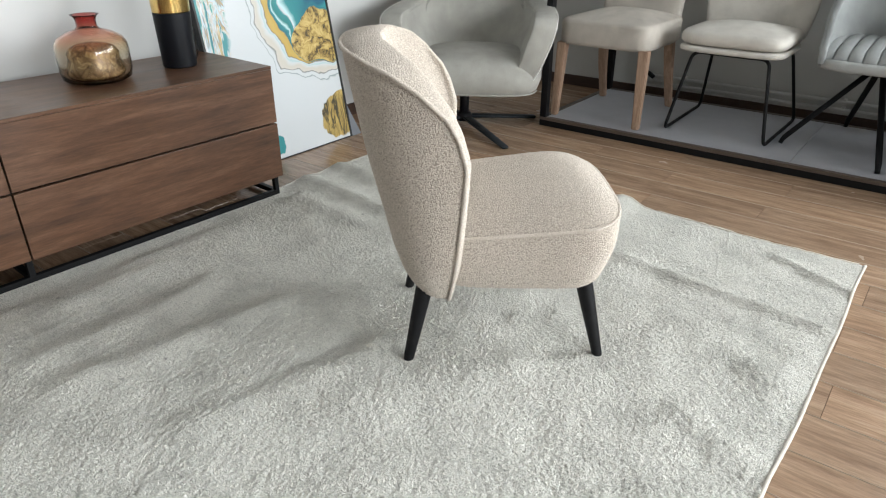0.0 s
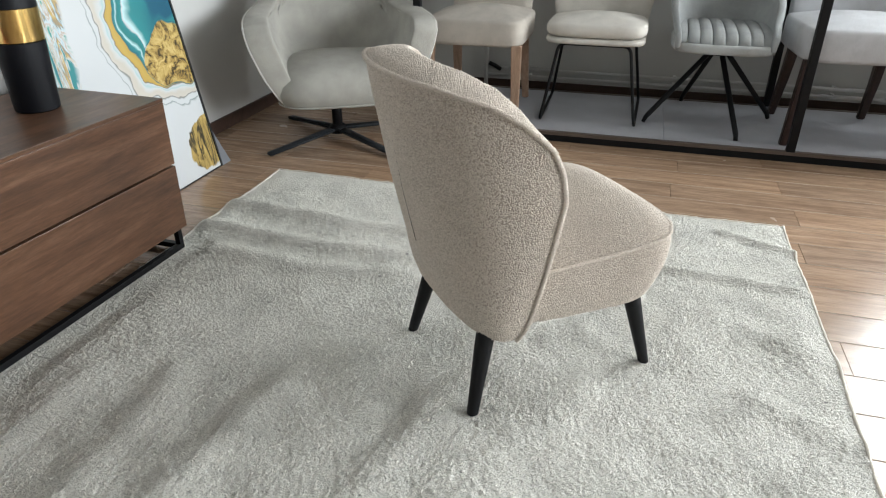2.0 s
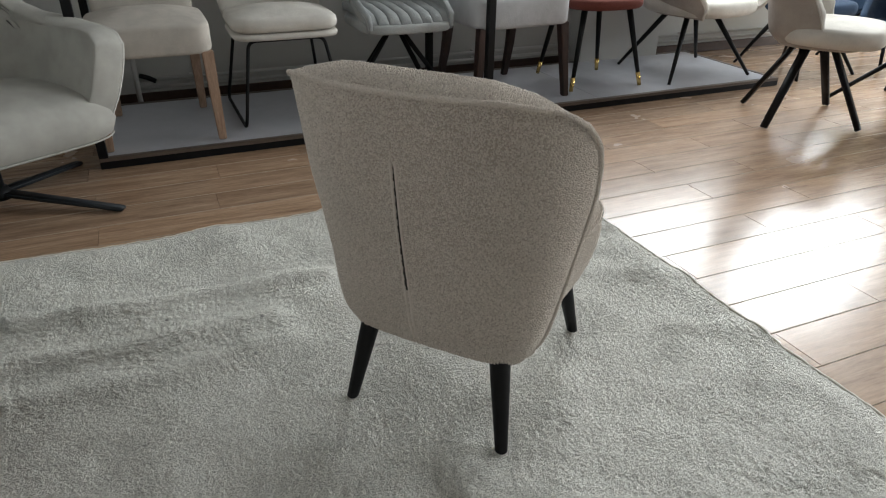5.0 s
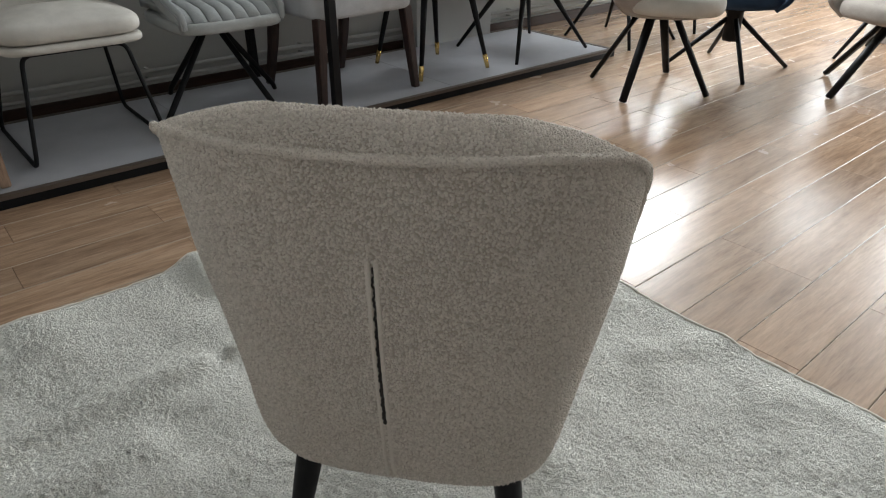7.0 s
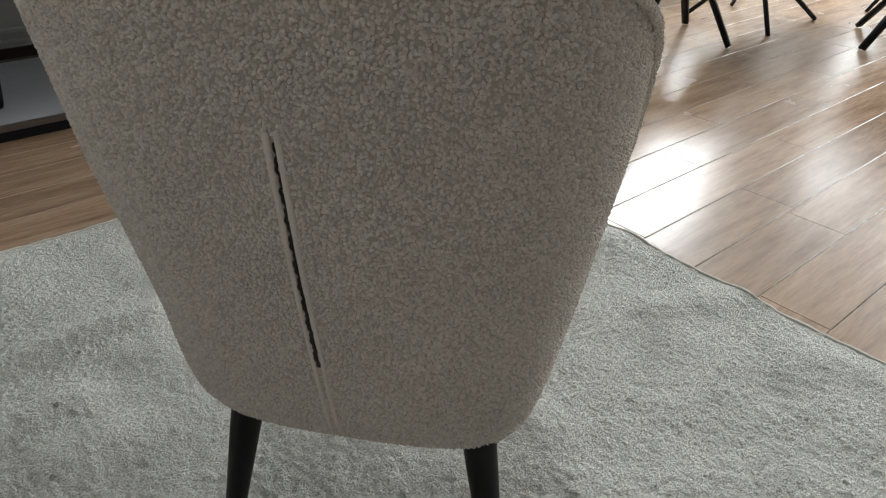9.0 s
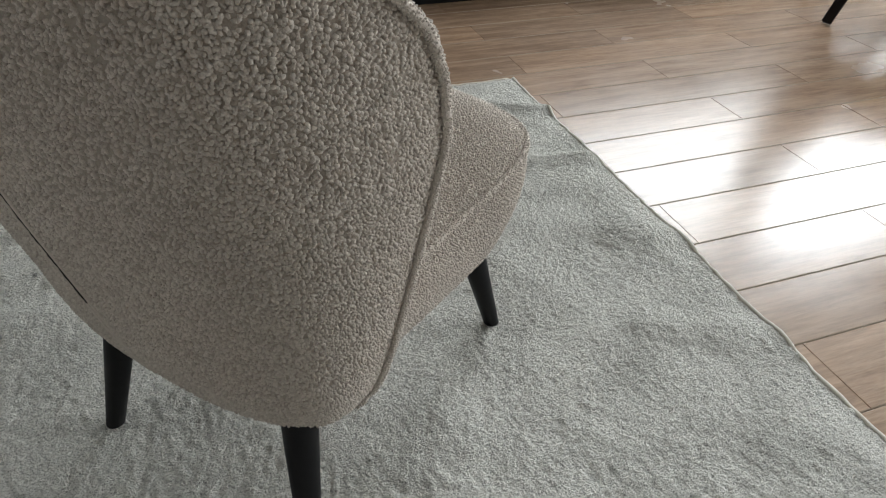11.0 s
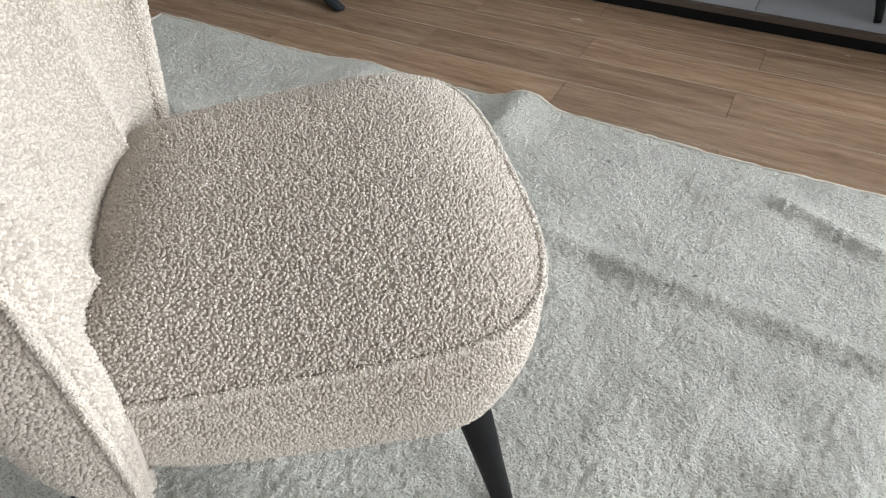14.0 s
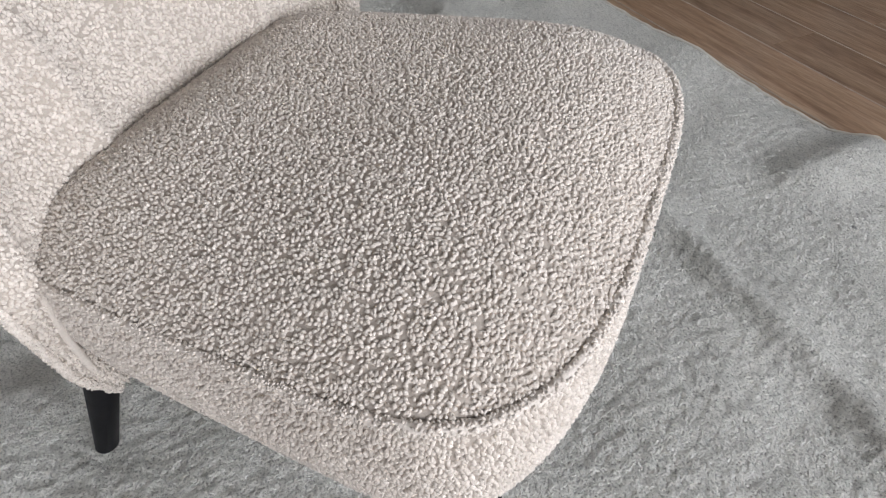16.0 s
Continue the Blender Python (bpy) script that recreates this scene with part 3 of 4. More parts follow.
# ---- the rug, laid over the floor with its folds ----
def ridge(x, y, pts, height, width):
    """The height of a fold that runs along a polyline."""
    best = 9.0
    for (ax, ay), (bx, by) in zip(pts, pts[1:]):
        dx, dy = bx - ax, by - ay
        t = np.clip(((x - ax) * dx + (y - ay) * dy) / (dx * dx + dy * dy), 0, 1)
        best = np.minimum(best, np.hypot(x - ax - t * dx, y - ay - t * dy))
    return height * np.exp(-(best / width) ** 2)


FOLDS = [
    ([(-0.16, 0.552), (0.25, 0.546), (0.45, 0.535), (0.60, 0.525), (0.80, 0.505)], 0.023, 0.027),
    ([(-1.30, 0.62), (-0.75, 0.58), (-0.25, 0.56)], 0.027, 0.042),
    ([(-1.30, 0.42), (-0.85, 0.38), (-0.45, 0.38)], 0.023, 0.046),
    ([(-1.15, 0.24), (-0.75, 0.22), (-0.42, 0.26)], 0.017, 0.048),
    ([(-0.86, -0.95), (-0.84, -0.62), (-0.86, -0.42)], 0.013, 0.060),
    ([(-0.68, -0.95), (-0.60, -0.55), (-0.58, -0.40)], 0.013, 0.055),
    ([(-0.30, -0.85), (-0.22, -0.58), (-0.16, -0.34)], 0.011, 0.055),
    ([(-1.10, -0.8), (-1.08, -0.5)], 0.013, 0.060),
    ([(0.60, 0.885), (0.72, 0.835), (0.85, 0.785)], 0.020, 0.026),
    ([(-0.06, 1.06), (-0.06, 0.86)], 0.030, 0.060),
    ([(-0.55, 1.06), (-0.45, 0.80)], 0.012, 0.090),
    ([(0.55, 0.25), (0.85, 0.12)], 0.009, 0.050),
    ([(0.62, -0.1), (0.84, -0.2)], 0.012, 0.050),
]
RUG_X0, RUG_X1, RUG_Y0, RUG_Y1 = -1.335, 0.835, -2.15, 1.045


def wander(x, y, step, seed):
    """Smooth random hills about one step across, from -1 to 1."""
    grid = np.random.default_rng(seed).uniform(-1, 1, (800, 800))
    u, v = (x + 3) / step, (y + 4) / step
    i, j = np.floor(u).astype(int), np.floor(v).astype(int)
    f, g = u - i, v - j
    f, g = f * f * (3 - 2 * f), g * g * (3 - 2 * g)
    low = grid[i, j] * (1 - f) + grid[i + 1, j] * f
    high = grid[i, j + 1] * (1 - f) + grid[i + 1, j + 1] * f
    return low * (1 - g) + high * g


def rug_height(x, y):
    z = 0.0095 + 0.0 * x
    for pts, h, w in FOLDS:
        z = z + ridge(x, y, pts, h, w)
    z = z + 0.0025 * np.sin(3.1 * x + 1.7 * y) * np.sin(2.3 * y - 1.1 * x + 0.6)
    hills = 0.0065 * wander(x, y, 0.21, 5) + 0.0036 * wander(x + 0.4 * y, y, 0.10, 6) + 0.0012 * wander(x, y, 0.045, 7) + 0.0075
    rim = np.minimum(np.minimum(x - RUG_X0, RUG_X1 - x), RUG_Y1 - y)
    z = z + hills * np.clip(rim / 0.07, 0, 1)
    flat = np.ones_like(x)
    for px, py in ((0.339, 0.005), (-0.065, -0.330), (-0.322, -0.024), (0.081, 0.311)):
        flat = np.minimum(flat, 1 - np.exp(-(((x - px) ** 2 + (y - py) ** 2) / 0.085 ** 2)))
    sb = np.clip((x + 1.235) / 0.06, 0, 1) + np.clip((y - 0.28) / 0.05, 0, 1)
    flat = np.minimum(flat, np.clip(sb, 0, 1))
    return 0.0095 + (z - 0.0095) * flat


def rug_outline(x, y):
    """The rug's edges, which wander a little."""
    wx = 0.003 * np.sin(5.1 * y) + 0.002 * np.sin(11.3 * y + 1)
    wy = 0.006 * np.sin(4.3 * x + 2) + 0.004 * np.sin(9.7 * x) + 0.018 * np.exp(-((x + 0.06) / 0.09) ** 2)
    u = np.clip((x - RUG_X0) / (RUG_X1 - RUG_X0), 0, 1)
    v = np.clip((y - RUG_Y0) / (RUG_Y1 - RUG_Y0), 0, 1)
    return x + wx * (2 * u - 1) + 0.012 * u * v, y + wy * v


def rug():
    nx, ny = 500, 736
    xs, ys = np.meshgrid(np.linspace(RUG_X0, RUG_X1, nx), np.linspace(RUG_Y0, RUG_Y1, ny), indexing="ij")
    zs = rug_height(xs, ys)
    px, py = rug_outline(xs, ys)
    rng = np.random.default_rng(4)
    rough = rng.normal(0, 1, zs.shape)
    soft = (rough + np.roll(rough, 1, 0) + np.roll(rough, 1, 1) + np.roll(rough, (1, 1), (0, 1))) / 2
    zs = zs + 0.0007 * wander(xs, ys, 0.011, 8) + 0.0023 * wander(xs + 0.3 * ys, ys, 0.0065, 9) + 0.0003 * soft
    verts = [(px[i, j], py[i, j], zs[i, j]) for i in range(nx) for j in range(ny)]
    faces = [(i * ny + j, (i + 1) * ny + j, (i + 1) * ny + j + 1, i * ny + j + 1) for i in range(nx - 1) for j in range(ny - 1)]
    # hem down to the floor
    border = [(i, 0) for i in range(nx)] + [(nx - 1, j) for j in range(1, ny)] + [(i, ny - 1) for i in range(nx - 2, -1, -1)] + [(0, j) for j in range(ny - 2, 0, -1)]
    start = len(verts)
    for i, j in border:
        verts.append((px[i, j], py[i, j], max(0.001, zs[i, j] - 0.0085)))
    n = len(border)
    for k in range(n):
        (i, j), (i2, j2) = border[k], border[(k + 1) % n]
        faces.append((i * ny + j, start + k, start + (k + 1) % n, i2 * ny + j2))
    me = bpy.data.meshes.new("rug_surface")
    me.from_pydata(verts, [], faces)
    me.update()
    for p in me.polygons:
        p.use_smooth = True
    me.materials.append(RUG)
    top = thing("rug", pose(0, 0, 0), "large cream short-pile rug lying rumpled on the floor", "rug")
    pile = new("rug_surface", me)
    pile.parent = top
    for name, line in (("binding", [(i, ny - 1) for i in range(nx)]), ("binding", [(nx - 1, j) for j in range(ny)]), ("binding", [(0, j) for j in range(ny)])):
        part(name, tube([(px[i, j], py[i, j], zs[i, j] - 0.002) for i, j in line][::5], 0.0055, 8), RUG_BINDING, top, "stitched beige edge binding")


rug()


# ---- the boucle accent chair ----
def wool_loops(owner, spacing, size, seed, keep):
    """Small rounded loops of wool all over a part's mesh, as one mesh under it."""
    me = owner.data
    me.calc_loop_triangles()
    co = np.empty(len(me.vertices) * 3)
    me.vertices.foreach_get("co", co)
    co = co.reshape(-1, 3)
    tri = np.empty(len(me.loop_triangles) * 3, dtype=np.int64)
    me.loop_triangles.foreach_get("vertices", tri)
    a, b, c = (co[tri.reshape(-1, 3)[:, k]] for k in range(3))
    cross = np.cross(b - a, c - a)
    area = np.linalg.norm(cross, axis=1)
    rng = np.random.default_rng(seed)
    count = int(area.sum() / 2 / spacing ** 2 * 2.2)
    pick = rng.choice(len(area), count, p=area / area.sum())
    u, v = rng.random(count), rng.random(count)
    flip = u + v > 1
    u[flip], v[flip] = 1 - u[flip], 1 - v[flip]
    p = a[pick] + (b - a)[pick] * u[:, None] + (c - a)[pick] * v[:, None]
    n = cross[pick] / np.maximum(area[pick], 1e-12)[:, None]
    good = keep(p, n)
    p, n = p[good], n[good]
    cell = np.floor(p / (spacing * 0.95)).astype(np.int64)
    one = np.unique(cell[:, 0] * 1000003 + cell[:, 1] * 1009 + cell[:, 2], return_index=True)[1]
    p, n = p[one], n[one]
    k = len(p)
    t = np.cross(n, rng.normal(0, 1, (k, 3)))
    t /= np.linalg.norm(t, axis=1)[:, None]
    w = np.cross(n, t)
    long, wide, high = (size * rng.uniform(lo, hi, k)[:, None] for lo, hi in ((0.55, 0.95), (0.38, 0.60), (0.35, 1.0)))
    rows = []
    for r, h in ((1.0, -0.25), (0.78, 0.62)):
        for i in range(4):
            g = 2 * math.pi * (i + (0.5 if h > 0 else 0)) / 4
            rows.append(p + t * long * r * math.cos(g) + w * wide * r * math.sin(g) + n * high * h)
    rows.append(p + n * high + t * long * 0.15)
    verts = np.stack(rows, axis=1).reshape(-1, 3)
    shape = []
    for i in range(4):
        j = (i + 1) % 4
        shape += [(i, j, 4 + i), (j, 4 + j, 4 + i), (4 + i, 4 + j, 8)]
    faces = (np.arange(k)[:, None, None] * 9 + np.array(shape)[None]).reshape(-1, 3)
    loops = bpy.data.meshes.new("wool_cover")
    loops.vertices.add(len(verts))
    loops.vertices.foreach_set("co", verts.ravel())
    loops.loops.add(faces.size)
    loops.loops.foreach_set("vertex_index", faces.ravel().astype(np.int32))
    loops.polygons.add(len(faces))
    loops.polygons.foreach_set("loop_start", np.arange(0, faces.size, 3, dtype=np.int32))
    loops.update(calc_edges=True)
    loops.polygons.foreach_set("use_smooth", np.ones(len(faces), dtype=bool))
    loops.materials.append(BOUCLE_LOOP)
    ob = new("wool_cover", loops)
    ob.parent = owner
    return tagged(ob, "cream looped wool pile", kind="stuff")


def accent_chair():
    top = thing("accent_chair", pose(0.008, -0.010, 0.010, 0, 0, 39.9), "cream boucle accent chair with curved back and black tapered legs", "chair")
    rear = smooth_table([(0.19, -0.222), (0.21, -0.256), (0.24, -0.274), (0.31, -0.299), (0.54, -0.354), (0.79, -0.400), (0.9, -0.415)])
    wide = smooth_table([(0.19, 0.186), (0.205, 0.207), (0.23, 0.222), (0.27, 0.235), (0.40, 0.262), (0.60, 0.298), (0.80, 0.313), (0.9, 0.314)])
    side = smooth_table([(0.15, -0.160), (0.22, -0.150), (0.30, -0.139), (0.40, -0.130), (0.50, -0.123), (0.60, -0.118), (0.70, -0.112), (0.9, -0.105)])
    rim = table([(-0.40, 0.819), (-0.36, 0.814), (-0.283, 0.791), (-0.222, 0.755), (-0.161, 0.700), (-0.136, 0.652), (-0.118, 0.585)])
    thick = smooth_table([(0.0, 0.026), (0.2, 0.038), (0.39, 0.050), (0.55, 0.074), (0.75, 0.094), (1.0, 0.098)])
    roll = smooth_table([(0.0, 0.008), (0.2, 0.013), (0.39, 0.011), (0.55, 0.005), (0.75, 0.007), (1.0, 0.010)])

    def settle(y, z):
        """The back stands a little askew and bulges more low down on one flank."""
        return y - 0.005 + (0.014 + 0.016 * min(1.0, max(0.0, (0.52 - z) / 0.27))) * max(0.0, y) / 0.25

    outer, pad, line = tub(rear, wide, side, rim, 0.193, thick, roll, expo=smooth_table([(0.19, 3.0), (0.26, 2.7), (0.38, 2.25), (0.9, 2.25)]), na=92, nv=30, low=0.155, tuck=0.005, lift=0.030)
    for bm in (outer, pad):
        for v in bm.verts:
            v.co.y = settle(v.co.y, v.co.z)
    line = [(x, settle(y, z), z) for x, y, z in line]
    back = part("backrest_shell", outer, BOUCLE, top)
    padding = part("back_padding", pad, BOUCLE, top)
    cord = part("piping", tube(line, 0.0046, 10), BOUCLE_LOOP, back)
    # the short dart down the middle of the back; a near-black tube paints its slit's shade
    dart = [(rear(z) - 0.0012, 0.002 - 0.04 * (z - 0.40) + 0.0011 * math.sin(z * 230) + 0.0009 * math.sin(z * 611 + 1), z) for z in np.linspace(0.40, 0.685, 110)]
    part("back_seam", tube(dart, 0.0034, 6, 0.0012), SEAM_DARK, back, "near-black strip for the shade in the open seam")
    for dy in (-0.0045, 0.0055):
        lip = [(rear(z) - 0.0005, 0.002 - 0.04 * (z - 0.40) + dy, z) for z in np.linspace(0.25, 0.695, 24)]
        part("seam_lip", tube(lip, 0.0034, 8), BOUCLE_LOOP, back)

    # seat: a D-shaped block, square at the front and wrapped by the back, piped round its top edge
    def outline(grow, zf, n=128):
        """The seat's outline, set in or out by grow."""
        pts = []
        for k in range(n):
            t = 2 * math.pi * k / n
            c, s = math.cos(t), math.sin(t)
            e, a = (3.4, 0.163) if c > 0 else (9.0, 0.335)
            x = 0.134 + (a + grow) * math.copysign(abs(c) ** (2 / e), c)
            narrow = 0.018 * (max(0.0, 0.134 - x) / 0.25) ** 1.3
            y = (0.254 - narrow + grow) * math.copysign(abs(s) ** (2 / e), s)
            pts.append((x, y, zf(x, y)))
        return pts

    def edge_z(x, y):
        return 0.385 + 0.088 * (x + 0.12) + 0.022 * y

    body = bmesh.new()
    rings = [outline(-0.085, lambda x, y: 0.226), outline(-0.062, lambda x, y: 0.217), outline(-0.046, lambda x, y: 0.220), outline(-0.030, lambda x, y: 0.238)]
    for k in range(1, 9):
        f = k / 8
        rings.append(outline(-0.030 + 0.034 * math.sin(f * math.pi * 0.62) - 0.003 * f, lambda x, y: 0.238 + (edge_z(x, y) - 0.238) * f))
    loft(body, rings)
    base_part = part("seat_base", body, BOUCLE, top)
    pad = bmesh.new()
    rings = []
    base = outline(0.0, edge_z)
    for k in range(0, 25):
        f = 1 - k / 25
        rise = 0.062 * (1 - f ** 4.4)
        rings.append([(0.02 + (x - 0.02) * f, y * f, z * f + edge_z(0.02, 0) * (1 - f) + rise) for x, y, z in base])
    loft(pad, rings)
    seat_part = part("seat_pad", pad, BOUCLE, top)
    seat_cord = part("piping", tube(base + base[:1], 0.0044, 10), BOUCLE_LOOP, top)
    for sy in (1, -1):
        drop = [(-0.122 - 0.02 * f * f, sy * (0.2365 - 0.016 * f ** 2.5), edge_z(-0.12, sy * 0.23) - 0.002 - 0.135 * f) for f in np.linspace(0, 1, 14)]
        part("piping", tube(drop, 0.0042, 8), BOUCLE_LOOP, base_part)
    def clear_of(way, gap):
        """True for points further than gap from a cord's line."""
        way = np.array([tuple(q) for q in way], dtype=np.float32)

        def test(p, n):
            far = np.ones(len(p), dtype=bool)
            for k in range(0, len(p), 8000):
                d = ((p[k:k + 8000, None, :].astype(np.float32) - way[None]) ** 2).sum(axis=2).min(axis=1)
                far[k:k + 8000] = d > gap * gap
            return far
        return test

    fine_line = [Vector(a).lerp(Vector(b), f) for a, b in zip(line, line[1:]) for f in (0.0, 0.5)]
    fine_base = [Vector(a).lerp(Vector(b), f) for a, b in zip(base, base[1:] + base[:1]) for f in (0.0, 0.5)]
    off_back, off_seat = clear_of(fine_line, 0.0062), clear_of(fine_base, 0.0062)
    away = lambda p, n: (np.abs(p[:, 1] - 0.002 + 0.04 * (p[:, 2] - 0.40)) > 0.0030) | (p[:, 0] > -0.2) | (p[:, 2] > 0.69) | (p[:, 2] < 0.40)
    wool_loops(back, 0.0035, 0.0038, 1, lambda p, n: away(p, n) & off_back(p, n))
    wool_loops(padding, 0.0034, 0.0034, 2, lambda p, n: ((p[:, 2] > 0.34) | (np.abs(p[:, 1]) > 0.18)) & off_back(p, n))
    wool_loops(base_part, 0.0033, 0.0035, 3, lambda p, n: (p[:, 0] > -0.14) & (p[:, 2] > 0.219) & (n[:, 2] > -0.9) & off_seat(p, n))
    wool_loops(seat_part, 0.0032, 0.0033, 4, lambda p, n: (p[:, 0] > -0.19) & off_seat(p, n))
    wool_loops(cord, 0.0028, 0.0022, 5, lambda p, n: p[:, 2] > 0.16)
    wool_loops(seat_cord, 0.0028, 0.0024, 6, lambda p, n: p[:, 0] > -0.17)
    for sx, sy in ((1, 1), (1, -1), (-1, 1), (-1, -1)):
        foot, head = Vector((sx * 0.262, sy * 0.199, 0.0)), Vector((sx * 0.208, sy * 0.160, 0.236))
        leg = bmesh.new()
        d = (head - foot)
        rings = []
        for f, r in ((0.0, 0.0125), (0.01, 0.0145), (0.3, 0.0175), (0.7, 0.022), (1.0, 0.0245)):
            c = foot + d * f
            rings.append([(c.x + r * math.cos(2 * math.pi * k / 20), c.y + r * math.sin(2 * math.pi * k / 20), c.z) for k in range(20)])
        loft(leg, rings)
        flat_edges(part("leg", leg, BLACK_WOOD, top, "black tapered wooden leg"))


accent_chair()


# ---- sideboard with two vases, and the leaning canvas ----
def sideboard():
    top = thing("sideboard", pose(-1.286, 0.243, 0, 0, 0, -2.3), "low walnut sideboard with flat drawers on a black steel frame", "sideboard")
    L, D, z0, z1, end = 2.0, 0.52, 0.090, 0.555, 0.020
    part("top_panel", box(-D, 0.012, -L - end, end, z1 - 0.012, z1, bevel=0.001), WALNUT, top, smooth=False)
    part("side_panel", box(-D, -0.004, end - 0.019, end - 0.001, z0, z1 - 0.0125, bevel=0.001), WALNUT, top, smooth=False)
    part("side_panel", box(-D, -0.004, -L - end + 0.001, -L - end + 0.019, z0, z1 - 0.0125, bevel=0.001), WALNUT, top, smooth=False)
    part("back_panel", box(-D, -D + 0.008, -L - end + 0.0195, end - 0.0195, z0, z1 - 0.0205), WALNUT, top, smooth=False)
    part("bottom_panel", box(-D + 0.0085, -0.006, -L - end + 0.0195, end - 0.0195, z0, z0 + 0.016), WALNUT, top, smooth=False)
    part("carcass", box(-D + 0.009, -0.03, -L - end + 0.020, end - 0.020, z0 + 0.017, z1 - 0.0135), SUBFLOOR, top, smooth=False)
    half = (L - 0.004) / 2
    for y0, y1 in ((-half, end), (-L - end, -half - 0.004)):
        for a, b in ((z0, 0.319), (0.327, z1 - 0.0135)):
            part("drawer_front", box(-0.0035, 0.011, y0 + 0.002, y1, a, b, bevel=0.0015), WALNUT, top, smooth=False)
    r = 0.02
    for x0, x1, y0, y1 in ((-r, 0, -L, 0), (-D, -D + r, -L, 0), (-D + r, -r, -r, 0), (-D + r, -r, -L, -L + r), (-D + r, -r, -half - r, -half)):
        part("frame_rail", box(x0, x1, y0, y1, 0.010, 0.010 + r, bevel=0.001), BLACK_METAL, top, smooth=False)
    for x in (-r, -D):
        for y in (-r, -half - r, -L):
            part("frame_post", box(x, x + r, y, y + r, 0.010 + r, z0 - 0.0005, bevel=0.001), BLACK_METAL, top, smooth=False)


sideboard()


def glass_vase():
    top = thing("glass_vase", pose(-1.585, -0.278, 0.5555), "squat amber and red blown glass vase on the sideboard", "vase")
    out = [(0.0, 0.0), (0.100, 0.002), (0.116, 0.012), (0.122, 0.04), (0.124, 0.10), (0.121, 0.13), (0.108, 0.152), (0.072, 0.172), (0.042, 0.181),
           (0.034, 0.190), (0.034, 0.212), (0.040, 0.224), (0.048, 0.230)]
    inn = [(0.045, 0.229), (0.036, 0.221), (0.030, 0.211), (0.030, 0.191), (0.037, 0.177), (0.064, 0.168), (0.104, 0.148), (0.117, 0.128), (0.120, 0.10),
           (0.118, 0.04), (0.110, 0.016), (0.09, 0.010), (0.0005, 0.010)]
    out[0] = (0.0005, 0.0)
    part("glass_body", lathe(out + inn, 56), GLASS_VASE, top)
    part("tinted_core", lathe([(0.0005, 0.012), (0.090, 0.0135), (0.100, 0.028), (0.094, 0.055), (0.086, 0.080), (0.088, 0.100), (0.074, 0.120), (0.050, 0.133), (0.0005, 0.136)], 40), VASE_LINER, top,
         "gold and brown flecked glass layer")


glass_vase()


def black_vase():
    top = thing("black_vase", pose(-1.565, 0.047, 0.5555), "tall black ceramic vase with a polished gold collar", "vase")
    flat_edges(part("body", lathe([(0.0005, 0.0), (0.060, 0.0), (0.064, 0.004), (0.065, 0.02), (0.070, 0.205), (0.0005, 0.2055)], 48), BLACK_GLAZE, top))
    flat_edges(part("collar", lathe([(0.0005, 0.206), (0.068, 0.206), (0.0705, 0.2085), (0.072, 0.29), (0.072, 0.30), (0.0005, 0.301)], 48), BRASS, top, "polished gold band"))
    flat_edges(part("neck", lathe([(0.0005, 0.3015), (0.0715, 0.3015), (0.074, 0.42), (0.070, 0.425), (0.066, 0.42), (0.064, 0.31), (0.0005, 0.309)], 48), BLACK_GLAZE, top))


black_vase()


def cable_loop():
    top = thing("cable_loop", pose(-1.600, 0.150, 0.5565, 0, 0, -35), "thin black cable loop lying by the black vase", "cable")
    ring = [(0.022 * math.cos(q), 0.006 * math.sin(q), 0.0185 + 0.017 * math.sin(q)) for q in np.linspace(0, 2 * math.pi, 33)]
    part("cable", tube(ring, 0.0016, 8), BLACK_METAL, top)


cable_loop()


def canvas():
    top = thing("canvas_painting", pose(-1.640, 0.66, 0.0, 0, -10.0, 0), "large poured-paint canvas in teal, gold and white leaning on the wall", "painting")
    w, h, t = 0.76, 1.30, 0.035
    part("canvas", box(-0.004, 0.0, -w / 2 + 0.004, w / 2 - 0.004, 0.006, h, bevel=0.001), CANVAS, top, smooth=False)
    fr = bmesh.new()
    for a in ((-t, 0.004, -w / 2 - 0.007, -w / 2 + 0.0035), (-t, 0.004, w / 2 - 0.0035, w / 2 + 0.007)):
        add_box(fr, *a, 0.0, h + 0.004)
    for a in ((0.0, 0.0055), (h + 0.0005, h + 0.006)):
        add_box(fr, -t, 0.001, -w / 2 + 0.004, w / 2 - 0.004, *a)
    part("frame", fr, FRAME_BLACK, top, "thin black tray frame", False)
    guard = bmesh.new()
    loft(guard, [[(x, w / 2 + 0.0075, 0.0), (x, w / 2 + 0.075, 0.0), (x, w / 2 + 0.0075, 0.17)] for x in (-t + 0.004, 0.003)])
    part("corner_guard", guard, CARD_GREY, top, "grey card corner guard", False)
    part("backing", box(-t, -0.0045, -w / 2 + 0.004, w / 2 - 0.004, 0.006, h), CARD_GREY, top, smooth=False)


canvas()


